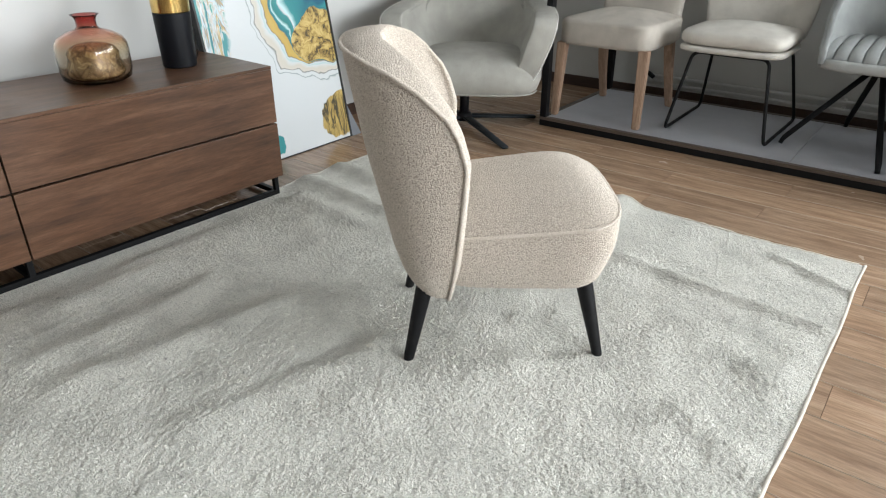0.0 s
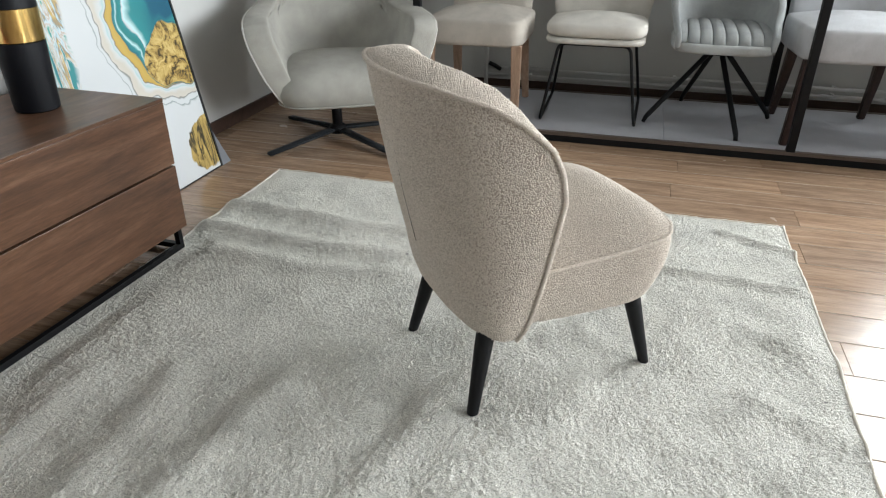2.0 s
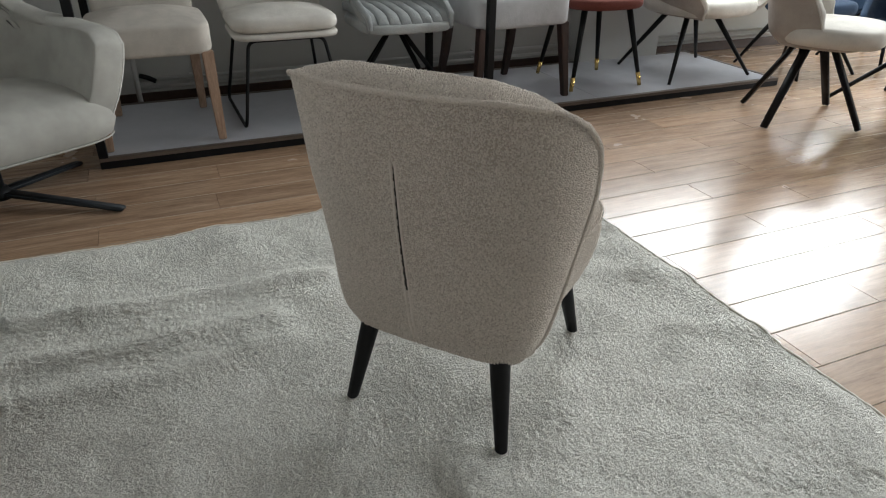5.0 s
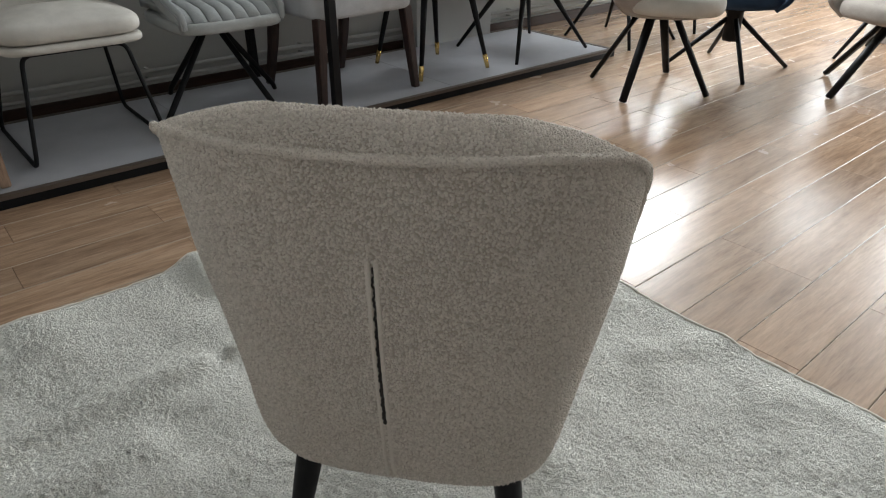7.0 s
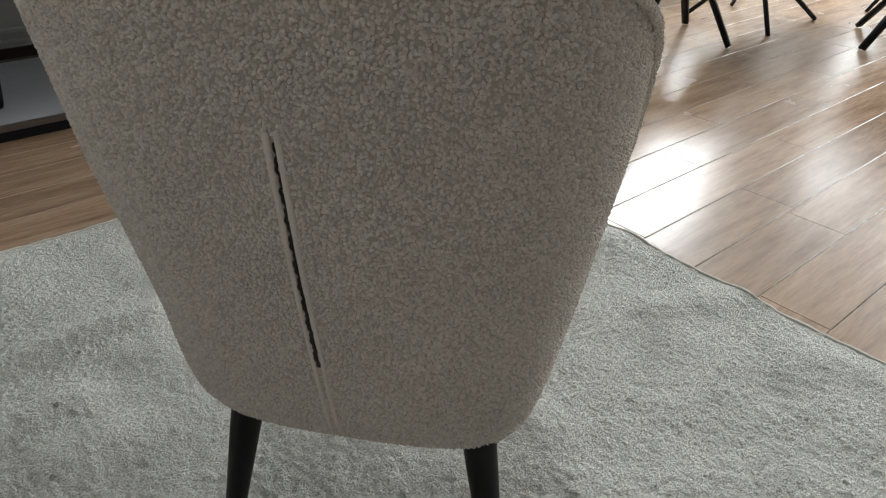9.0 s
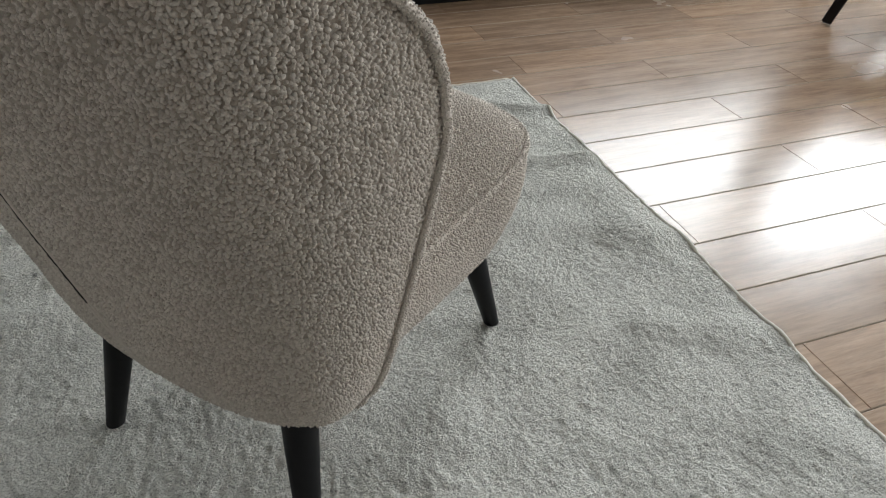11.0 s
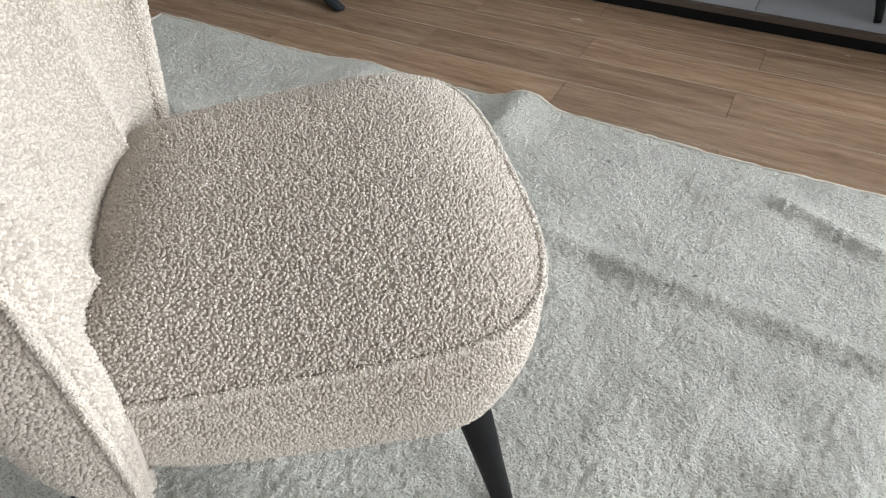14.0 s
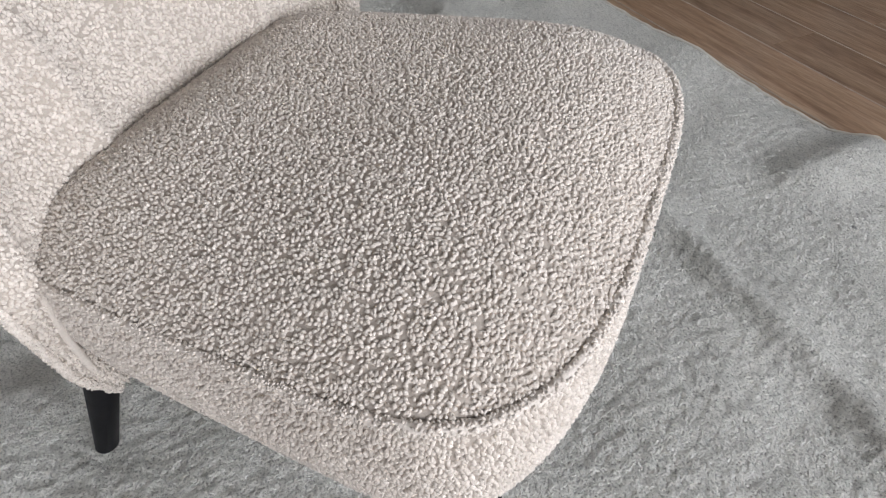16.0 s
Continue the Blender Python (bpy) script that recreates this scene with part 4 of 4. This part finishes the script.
# ---- grey swivel lounge chair ----
def lounge_chair():
    top = thing("lounge_chair", pose(-1.28, 1.60, 0, 0, 0, -60), "grey linen swivel lounge chair on a black star base", "chair")
    rear = smooth_table([(0.2, -0.28), (0.45, -0.36), (0.7, -0.42), (1.05, -0.50)])
    wide = smooth_table([(0.2, 0.25), (0.27, 0.31), (0.38, 0.375), (0.52, 0.43), (0.63, 0.455), (0.70, 0.425), (0.8, 0.372), (1.05, 0.33)])
    side = smooth_table([(0.2, 0.20), (0.30, 0.27), (0.45, 0.285), (0.60, 0.275), (0.70, 0.20), (0.85, 0.08), (1.05, 0.0)])
    rim = table([(-0.50, 1.03), (-0.42, 1.02), (-0.36, 0.90), (-0.31, 0.76), (-0.26, 0.685), (-0.19, 0.655), (0.0, 0.640), (0.14, 0.632), (0.23, 0.620), (0.265, 0.60), (0.285, 0.56)])
    outer, pad, line = tub(rear, wide, side, rim, 0.245, smooth_table([(0, 0.090), (0.25, 0.112), (0.5, 0.112), (0.75, 0.098), (1, 0.095)]), table([(0, 0.004), (0.5, 0.008), (1, 0.03)]), expo=2.9, na=84, nv=30)
    for bm in (outer, pad):
        bmesh.ops.translate(bm, verts=bm.verts[:], vec=(0, 0.035, 0))
    line = [(x, y + 0.035, z) for x, y, z in line]
    shell = part("shell", outer, LOUNGE_CLOTH, top)
    part("inner_padding", pad, LOUNGE_CLOTH, top)
    part("piping", tube(line, 0.0045, 8), LOUNGE_PIPING, shell)
    seat = bmesh.new()
    rings = []
    for z, g, e in ((0.236, -0.10, 3.2), (0.232, -0.05, 3.6), (0.240, -0.016, 4.2), (0.262, 0.004, 4.6), (0.31, 0.018, 4.6), (0.35, 0.016, 4.2), (0.385, 0.0, 3.6), (0.408, -0.03, 3.2)):
        rings.append(superring(z, 0.320 + g, 0.348 + g * 1.2, e, 0.0, 0.055, 72))
    for k in range(1, 9):
        f = 1 - k / 8
        rings.append(superring(0.408 + 0.045 * (1 - f * f), 0.290 * f, 0.312 * f, 2 + 1.2 * f, 0.0, 0.055, 72))
    loft(seat, rings)
    part("seat_cushion", seat, LOUNGE_CLOTH, top)
    hem = [q for q in superring(0.252, 0.323, 0.352, 4.5, 0.0, 0.055, 120) if q[0] > 0.17]
    hem.sort(key=lambda q: math.atan2(q[1] - 0.055, q[0]))
    part("piping", tube(hem, 0.004, 8), LOUNGE_CLOTH, top)
    part("column", tube([(0.0, 0, 0.055), (0, 0, 0.235)], 0.026, 20), BLACK_METAL, top)
    part("hub", lathe([(0.0005, 0.03), (0.045, 0.03), (0.048, 0.05), (0.035, 0.075), (0.0005, 0.078)], 24), BLACK_METAL, top)
    for tx, ty in ((0.229, -0.369), (0.433, 0.261), (-0.177, 0.404), (-0.399, -0.235)):
        d = Vector((tx, ty, 0)).normalized()
        part("star_leg", bar((d.x * 0.02, d.y * 0.02, 0.052), (tx, ty, 0.012), 0.054, 0.016, 0.004, 0.036), DARK_STEEL, top)



lounge_chair()


# ---- the chairs on the platform ----
def block_chair(label, at, turn, cloth, leg_mat, legs, seat, back, square=True):
    """An upholstered dining chair. legs: four (foot x, foot y, head x, head y), seat: (width, depth, z0, z1, cx), back: (width, z1, lean)."""
    top = thing("dining_chair", pose(*at, 0, 0, turn), label, "chair", "chairs on the platform")
    w, d, z0, z1, cx = seat
    part("seat", cushion(w, d, z0, z1, 0.045, 0.022, 7, cx), cloth, top)
    bw, bz, lean = back
    bm = bmesh.new()
    rings = []
    for k in range(13):
        f = k / 12
        z = z0 + 0.03 + (bz - z0 - 0.03) * f
        wd = (bw / 2) * (1 - 0.10 * max(0, f - 0.75) / 0.25) if f < 1 else bw / 2 * 0.86
        th = 0.045 * (1.0 if 0 < k < 12 else 0.7)
        rings.append(superring(z, th, wd, 4.5, cx - d / 2 + 0.035 - lean * f, 0, 48))
    loft(bm, rings)
    part("backrest", bm, cloth, top)
    for fx, fy, hx, hy in legs:
        bm = bmesh.new()
        r0, r1 = (0.018, 0.026)
        rings = []
        for f in (0.0, 0.5, 1.0):
            r = r0 + (r1 - r0) * f
            bow = 0.012 * math.sin(math.pi * f) * (1 if fx < 0 else 0)
            c = Vector((fx + (hx - fx) * f + bow, fy + (hy - fy) * f, (z0 + 0.01) * f))
            rings.append([(c.x + sx * r, c.y + sy * r, c.z) for sx, sy in ((-1, -1), (1, -1), (1, 1), (-1, 1))])
        loft(bm, rings)
        bmesh.ops.bevel(bm, geom=bm.edges[:], offset=0.004, segments=2, affect="EDGES")
        flat_edges(part("leg", bm, leg_mat, top), 50)
    return top


PZ = 0.0505
block_chair("beige linen dining chair with square natural oak legs", (-0.635, 2.20, PZ), -90, BEIGE_CLOTH, OAK_LEG,
            [(0.255, 0.245, 0.24, 0.235), (0.255, -0.25, 0.24, -0.235), (-0.315, 0.21, -0.20, 0.20), (-0.31, -0.215, -0.20, -0.20)],
            (0.53, 0.53, 0.40, 0.535, 0.015), (0.46, 0.95, 0.10))
block_chair("white linen dining chair with dark stained legs", (1.245, 2.27, PZ), -86, WHITE_CLOTH, DARK_WOOD,
            [(0.29, 0.29, 0.25, 0.26), (0.28, -0.30, 0.25, -0.26), (-0.29, 0.23, -0.20, 0.22), (-0.29, -0.24, -0.20, -0.22)],
            (0.60, 0.58, 0.405, 0.56, 0.015), (0.54, 0.92, 0.08))


def sled_chair():
    top = thing("sled_chair", pose(-0.012, 2.30, PZ, 0, 0, -90), "cream suede chair with a thin black wire sled frame", "chair", "chairs on the platform")
    part("seat_plate", cushion(0.515, 0.46, 0.420, 0.450, 0.0, 0.013, 6, 0.055), CREAM_CLOTH, top)
    part("seat_cushion", cushion(0.52, 0.47, 0.454, 0.522, 0.035, 0.028, 5, 0.055), CREAM_CLOTH, top)
    bm = bmesh.new()
    loft(bm, [superring(0.465 + 0.42 * f, 0.032 * (1 if 0 < f < 1 else 0.7), 0.25 + 0.03 * math.sin(f * 3.1), 4, -0.17 - 0.10 * f, 0, 48) for f in np.linspace(0, 1, 10)])
    part("backrest", bm, CREAM_CLOTH, top)
    for s in (1, -1):
        pts = rounded([(0.20, s * 0.10, 0.409), (0.20, s * 0.185, 0.409), (0.275, s * 0.252, 0.009), (-0.33, s * 0.262, 0.009), (-0.20, s * 0.20, 0.409), (-0.20, s * 0.05, 0.409)], 0.05)
        part("sled_leg", tube(pts, 0.0085, 10), BLACK_METAL, top)
    part("front_bar", tube([(0.20, -0.12, 0.409), (0.20, 0.12, 0.409)], 0.0085, 10), BLACK_METAL, top)
    part("rear_bar", tube([(-0.20, -0.06, 0.409), (-0.20, 0.06, 0.409)], 0.0085, 10), BLACK_METAL, top)


sled_chair()


def spider_legs(top, feet, hub, r, mat, flat=False, tip=None):
    """Legs from a hub out to the feet, in the thing's own coordinates."""
    for fx, fy in feet:
        d = Vector((fx - hub[0], fy - hub[1], 0)).normalized()
        head = Vector(hub) + d * 0.03
        if flat:
            part("leg", bar((*head,), (fx, fy, 0.006), 0.04, 0.016, 0.003, 0.034), mat, top)
        else:
            leg = part("leg", tube(rounded([(*head,), (fx - d.x * 0.012, fy - d.y * 0.012, 0.03), (fx, fy, 0.0)], 0.02), r, 10, r * 0.8), mat, top)
            if tip:
                part("tip", tube([(fx - d.x * 0.02, fy - d.y * 0.02, 0.075), (fx, fy, 0.0)], r * 1.05, 10, r * 0.9), BRASS, leg, "brass tip")


def channel_chair():
    m = pose(0.622, 2.32, PZ, 0, 0, -90)
    top = thing("swivel_chair", m, "grey velvet chair with a channelled seat on black spider legs", "chair", "chairs on the platform")
    inv = m.inverted()
    feet = [tuple((inv @ Vector((x, y, PZ)))[:2]) for x, y in ((0.747, 1.965), (0.288, 2.175), (0.50, 2.695), (0.958, 2.44))]
    n, w, x0, x1 = 8, 0.47, -0.20, 0.285
    for k in range(n):
        a = -w / 2 + w * k / n
        ch = bmesh.new()
        rings = []
        front = x1 - 0.035 * abs((k + 0.5) / n * 2 - 1) ** 2
        for f in np.linspace(0, 1, 15):
            x = x0 + (front - x0) * f
            lift = 0.030 * math.sin(math.pi * min(1, 0.25 + f * 0.72)) - (0.030 if f == 1 else 0.010 if f > 0.92 else 0)
            zc = 0.478 + lift
            rings.append([(x, a + w / n * (0.5 + 0.5 * math.cos(q)), zc - 0.045 + (0.045 + 0.012 * math.sin(q)) * (1 if math.sin(q) > 0 else 0.2)) for q in np.linspace(0, 2 * math.pi, 17)[:-1]])
        loft(ch, rings)
        part("channel", ch, GREY_CLOTH, top)
    part("seat_shell", cushion(0.50, 0.54, 0.405, 0.452, 0.0, 0.016, 4.5, 0.035), SHELL_GREY, top)
    outer, pad, line = tub(smooth_table([(0.45, -0.21), (0.6, -0.25), (0.95, -0.32)]), smooth_table([(0.45, 0.23), (0.6, 0.275), (0.95, 0.25)]),
                           smooth_table([(0.45, 0.27), (0.6, 0.20), (0.95, 0.0)]), table([(-0.32, 0.90), (-0.15, 0.84), (0.0, 0.66), (0.12, 0.54), (0.22, 0.50), (0.26, 0.485)]), 0.428,
                           table([(0, 0.02), (1, 0.045)]), table([(0, 0.006), (1, 0.014)]), expo=3.0, na=48, nv=18)
    part("back_shell", outer, SHELL_GREY, top)
    part("back_padding", pad, GREY_CLOTH, top)
    part("piping", tube(line, 0.004, 6), GREY_CLOTH, top)
    part("hub", lathe([(0.0005, 0.355), (0.045, 0.355), (0.055, 0.37), (0.055, 0.402), (0.03, 0.412), (0.0005, 0.413)], 24), BLACK_METAL, top)
    spider_legs(top, feet, (0, 0, 0.388), 0.014, BLACK_METAL)


channel_chair()


def round_seat_chair():
    m = pose(1.875, 2.27, PZ, 0, 0, -90)
    top = thing("leather_chair", m, "brick red leather chair with black legs and brass tips", "chair", "chairs on the platform")
    inv = m.inverted()
    part("seat", cushion(0.50, 0.50, 0.455, 0.515, 0.02, 0.025, 3.0, 0.02), RED_LEATHER, top)
    outer, pad, line = tub(smooth_table([(0.45, -0.22), (0.9, -0.28)]), table([(0.45, 0.23), (0.9, 0.25)]), table([(0.45, 0.02), (0.9, 0.0)]),
                           table([(-0.28, 0.82), (-0.1, 0.80), (0.0, 0.68)]), 0.47, table([(0, 0.03), (1, 0.045)]), table([(0, 0.01), (1, 0.02)]), na=40, nv=14)
    part("backrest", outer, RED_LEATHER, top)
    part("back_padding", pad, RED_LEATHER, top)
    for (x, y), (hx, hy) in zip(((1.635, 2.055), (2.12, 2.035), (1.68, 2.53), (2.10, 2.47)), ((1.72, 2.12), (2.03, 2.12), (1.73, 2.42), (2.03, 2.42))):
        p, q = inv @ Vector((x, y, PZ)), inv @ Vector((hx, hy, PZ + 0.46))
        leg = part("leg", tube([q, p], 0.019, 14, 0.011), BLACK_WOOD, top)
        part("tip", tube([p + (q - p) * 0.17, p], 0.0145, 14, 0.0115), BRASS, leg, "brass tip")


round_seat_chair()


def shell_chair(name, m, label, group, feet, cloth, inner, legs, scale=1.0):
    """A low shell chair with a padded seat that opens to +x."""
    top = thing(name, m, label, "chair", group)
    s = scale
    rear = smooth_table([(0.36, -0.18 * s), (0.45, -0.25 * s), (0.6, -0.29 * s), (0.95, -0.34 * s)])
    wide = smooth_table([(0.36, 0.18 * s), (0.42, 0.25 * s), (0.5, 0.285 * s), (0.65, 0.30 * s), (0.95, 0.25 * s)])
    side = smooth_table([(0.36, 0.20 * s), (0.45, 0.27 * s), (0.55, 0.22 * s), (0.95, 0.0)])
    outer, pad, line = tub(rear, wide, side, table([(-0.34 * s, 0.86), (-0.18 * s, 0.82), (-0.02, 0.66), (0.10 * s, 0.58), (0.24 * s, 0.51)]), 0.375,
                           table([(0, 0.02), (1, 0.045)]), table([(0, 0.006), (1, 0.016)]), expo=2.6, na=56, nv=22)
    part("shell", outer, cloth, top)
    part("inner_padding", pad, inner, top)
    part("piping", tube(line, 0.004, 6), inner, top)
    part("shell_base", cushion(0.36 * s, 0.38 * s, 0.366, 0.395, 0.0, 0.012, 2.6, 0.0), cloth, top)
    part("seat_cushion", cushion(0.50 * s, 0.50 * s, 0.385, 0.475, 0.03, 0.035, 3.2, 0.04 * s), inner, top)
    inv = m.inverted()
    local = [tuple((inv @ Vector((x, y, m.translation.z)))[:2]) for x, y in feet]
    legs(top, local)
    return top


def cone_legs(top, feet):
    for x, y in feet:
        d = Vector((x, y, 0)).normalized()
        part("leg", tube([(d.x * 0.14, d.y * 0.14, 0.375), (x, y, 0.0)], 0.018, 14, 0.010), BLACK_WOOD, top)


def blade_legs(top, feet, up=0.0):
    for x, y in feet:
        d = Vector((x, y, 0)).normalized()
        part("leg", bar((d.x * 0.09, d.y * 0.09, 0.37 + up), (x, y, 0.008), 0.046, 0.022, 0.003, 0.036), BLACK_METAL, top)
    part("hub", lathe([(0.0005, 0.335 + up), (0.05, 0.335 + up), (0.11, 0.358 + up), (0.0005, 0.366 + up)], 24), BLACK_METAL, top)


def side_chair():
    """A chair with a tall wrapped back and a thick seat that reaches out in front of it."""
    m = pose(2.65, 1.30, 0, 0, 0, -55)
    top = thing("shell_chair", m, "cream and taupe shell chair on flat black legs", "chair", "chairs on the floor")
    rear = smooth_table([(0.40, -0.17), (0.43, -0.225), (0.48, -0.25), (0.6, -0.275), (0.95, -0.33)])
    wide = smooth_table([(0.40, 0.18), (0.43, 0.235), (0.47, 0.262), (0.6, 0.275), (0.95, 0.25)])
    side = smooth_table([(0.39, 0.10), (0.45, 0.045), (0.55, 0.015), (0.7, -0.05), (0.95, -0.14)])
    outer, pad, line = tub(rear, wide, side, table([(-0.33, 0.88), (-0.2, 0.86), (-0.1, 0.79), (-0.03, 0.67), (0.02, 0.56), (0.06, 0.48)]), 0.408,
                           table([(0, 0.03), (1, 0.05)]), table([(0, 0.006), (1, 0.016)]), expo=2.8, na=56, nv=22)
    shell = part("shell", outer, TAUPE_CLOTH, top)
    part("inner_padding", pad, CREAM_CLOTH, top)
    part("piping", tube(line, 0.004, 6), CREAM_CLOTH, shell)
    part("shell_base", cushion(0.44, 0.42, 0.405, 0.44, 0.0, 0.014, 3.0, 0.02), TAUPE_CLOTH, top)
    part("seat_cushion", cushion(0.57, 0.49, 0.425, 0.522, 0.022, 0.038, 3.6, 0.075), CREAM_CLOTH, top)
    inv = m.inverted()
    feet = ((2.56, 1.615), (2.302, 1.207), (2.996, 1.402), (2.73, 0.977))
    blade_legs(top, [tuple((inv @ Vector((x, y, 0)))[:2]) for x, y in feet], 0.040)


def pedestal_legs(top, feet):
    for x, y in feet:
        d = Vector((x, y, 0)).normalized()
        part("leg", tube([(d.x * 0.03, d.y * 0.03, 0.30), (x, y, 0.006)], 0.015, 12, 0.012), BLACK_METAL, top)
    part("hub", lathe([(0.0005, 0.165), (0.045, 0.165), (0.048, 0.19), (0.048, 0.33), (0.07, 0.366), (0.0005, 0.368)], 24), BLACK_METAL, top)


shell_chair("shell_chair", pose(2.64, 2.26, PZ, 0, 0, -78), "cream shell chair with taupe outside and black tapered legs", "chairs on the platform",
            ((2.30, 1.975), (2.962, 1.99), (2.336, 2.55), (3.0, 2.53)), TAUPE_CLOTH, CREAM_CLOTH, cone_legs, scale=1.22)
side_chair()
shell_chair("shell_chair", pose(3.39, 1.25, 0, 0, 0, -150), "navy velvet shell chair on a black pedestal", "chairs on the floor",
            ((3.127, 1.509), (3.655, 1.509), (3.115, 0.98), (3.68, 1.0)), NAVY_CLOTH, NAVY_CLOTH, pedestal_legs, scale=1.0)
shell_chair("shell_chair", pose(3.574, 0.42, 0, 0, 0, 160), "taupe shell chair on flat black legs", "chairs on the floor",
            ((3.705, 0.774), (3.219, 0.55), (3.43, 0.07), (3.92, 0.29)), TAUPE_CLOTH, TAUPE_CLOTH, blade_legs, scale=1.0)
shell_chair("shell_chair", pose(3.56, 2.18, 0, 0, 0, -90), "dark navy shell chair with thin black legs", "chairs on the floor",
            ((3.294, 1.885), (3.83, 1.885), (3.32, 2.47), (3.80, 2.47)), NAVY_CLOTH, NAVY_CLOTH, cone_legs, scale=1.0)
shell_chair("shell_chair", pose(4.38, 2.16, 0, 0, 0, -90), "yellow shell chair with thin black legs", "chairs on the floor",
            ((4.10, 1.89), (4.66, 1.89), (4.12, 2.44), (4.64, 2.44)), YELLOW_CLOTH, YELLOW_CLOTH, cone_legs, scale=1.0)
shell_chair("shell_chair", pose(4.42, 0.66, 0, 0, 0, 180), "taupe shell chair with thin black legs", "chairs on the floor",
            ((4.144, 0.911), (4.70, 0.92), (4.16, 0.38), (4.70, 0.38)), TAUPE_CLOTH, TAUPE_CLOTH, cone_legs, scale=1.0)


def ribbed_plinth():
    top = thing("drum_table", pose(5.06, 0.86, 0), "pale ribbed plaster drum table", "table")
    bm = bmesh.new()
    rings = []
    for z, g in ((0.0, -0.004), (0.006, 0.0), (0.394, 0.0), (0.40, -0.004)):
        rings.append([((0.2 + g + 0.004 * math.cos(k * math.pi)) * math.cos(2 * math.pi * k / 96), (0.2 + g + 0.004 * math.cos(k * math.pi)) * math.sin(2 * math.pi * k / 96), z) for k in range(96)])
    loft(bm, rings)
    part("drum", bm, PLASTER, top)
    flat_edges(part("tabletop", lathe([(0.0005, 0.4005), (0.215, 0.4005), (0.22, 0.405), (0.22, 0.418), (0.216, 0.42), (0.0005, 0.421)], 64), PLASTER, top))


ribbed_plinth()


# ---- the floor: laminate planks, bevelled, half bond ----
def floor():
    bm = box(LEFT_X - 0.2, RIGHT_X + 0.2, FRONT_Y - 0.2, BACK_Y + 0.2, -0.12, -0.006)
    ground = setting("floor", bm, SUBFLOOR, "glossy oak-look laminate plank floor")
    W, LEN, Y0, gap, ch = 0.1622, 0.92, 0.108, 0.0006, 0.0020
    cache = {}

    def plank_mesh(length):
        key = round(length, 3)
        if key not in cache:
            a, b, ce = length / 2 - 0.0003, W / 2 - gap, 0.0008
            bm = bmesh.new()
            loft(bm, [[(sx * p, sy * q, z) for sx, sy in ((-1, -1), (1, -1), (1, 1), (-1, 1))] for p, q, z in ((a, b, -0.008), (a, b, -0.0016), (a - ce, b - ch, 0.0))], caps=False)
            bm.faces.new([v for v in bm.verts if abs(v.co.z) < 1e-6])
            bmesh.ops.recalc_face_normals(bm, faces=bm.faces[:])
            me = bpy.data.meshes.new("plank")
            bm.to_mesh(me)
            bm.free()
            me.materials.append(LAMINATE)
            me.materials.append(PLANK_EDGE)
            for f in me.polygons:
                f.material_index = 1 if abs(f.normal.y) > 0.3 else 0
            cache[key] = me
        return cache[key]

    rest_v, rest_f, rest_m = [], [], []
    lo, hi = LEFT_X - 0.01, RIGHT_X + 0.01
    first, last = math.floor((FRONT_Y - Y0) / W), math.ceil((BACK_Y - Y0) / W)
    for r in range(first, last):
        y = Y0 + (r + 0.5) * W
        start = (0.885 if r % 2 == 0 else 1.375) + 0.03 * math.sin(r * 2.4)
        if r <= -2:
            start = (1.31 if r % 2 == 0 else 0.85) + 0.03 * math.sin(r * 1.7)
        x = start - 4 * LEN
        while x < hi:
            p, q = max(x, lo), min(x + LEN, hi)
            x += LEN
            if q - p < 0.03:
                continue
            me = plank_mesh(q - p)
            cx = (p + q) / 2
            if -1.3 < y < 2.86 and p < 6.0:
                ob = new("plank", me)
                ob.location = (cx, y, 0)
                ob.parent = ground
            else:
                k = len(rest_v)
                rest_v += [(v.co.x + cx, v.co.y + y, v.co.z) for v in me.vertices]
                rest_m += [f.material_index for f in me.polygons]
                rest_f += [tuple(i + k for i in f.vertices) for f in me.polygons]
    me = bpy.data.meshes.new("far_planks")
    me.from_pydata(rest_v, [], rest_f)
    me.update()
    me.materials.append(LAMINATE)
    me.materials.append(PLANK_EDGE)
    me.polygons.foreach_set("material_index", rest_m)
    far = new("far_planks", me)
    far.parent = ground
    tagged(far, kind="stuff")


floor()
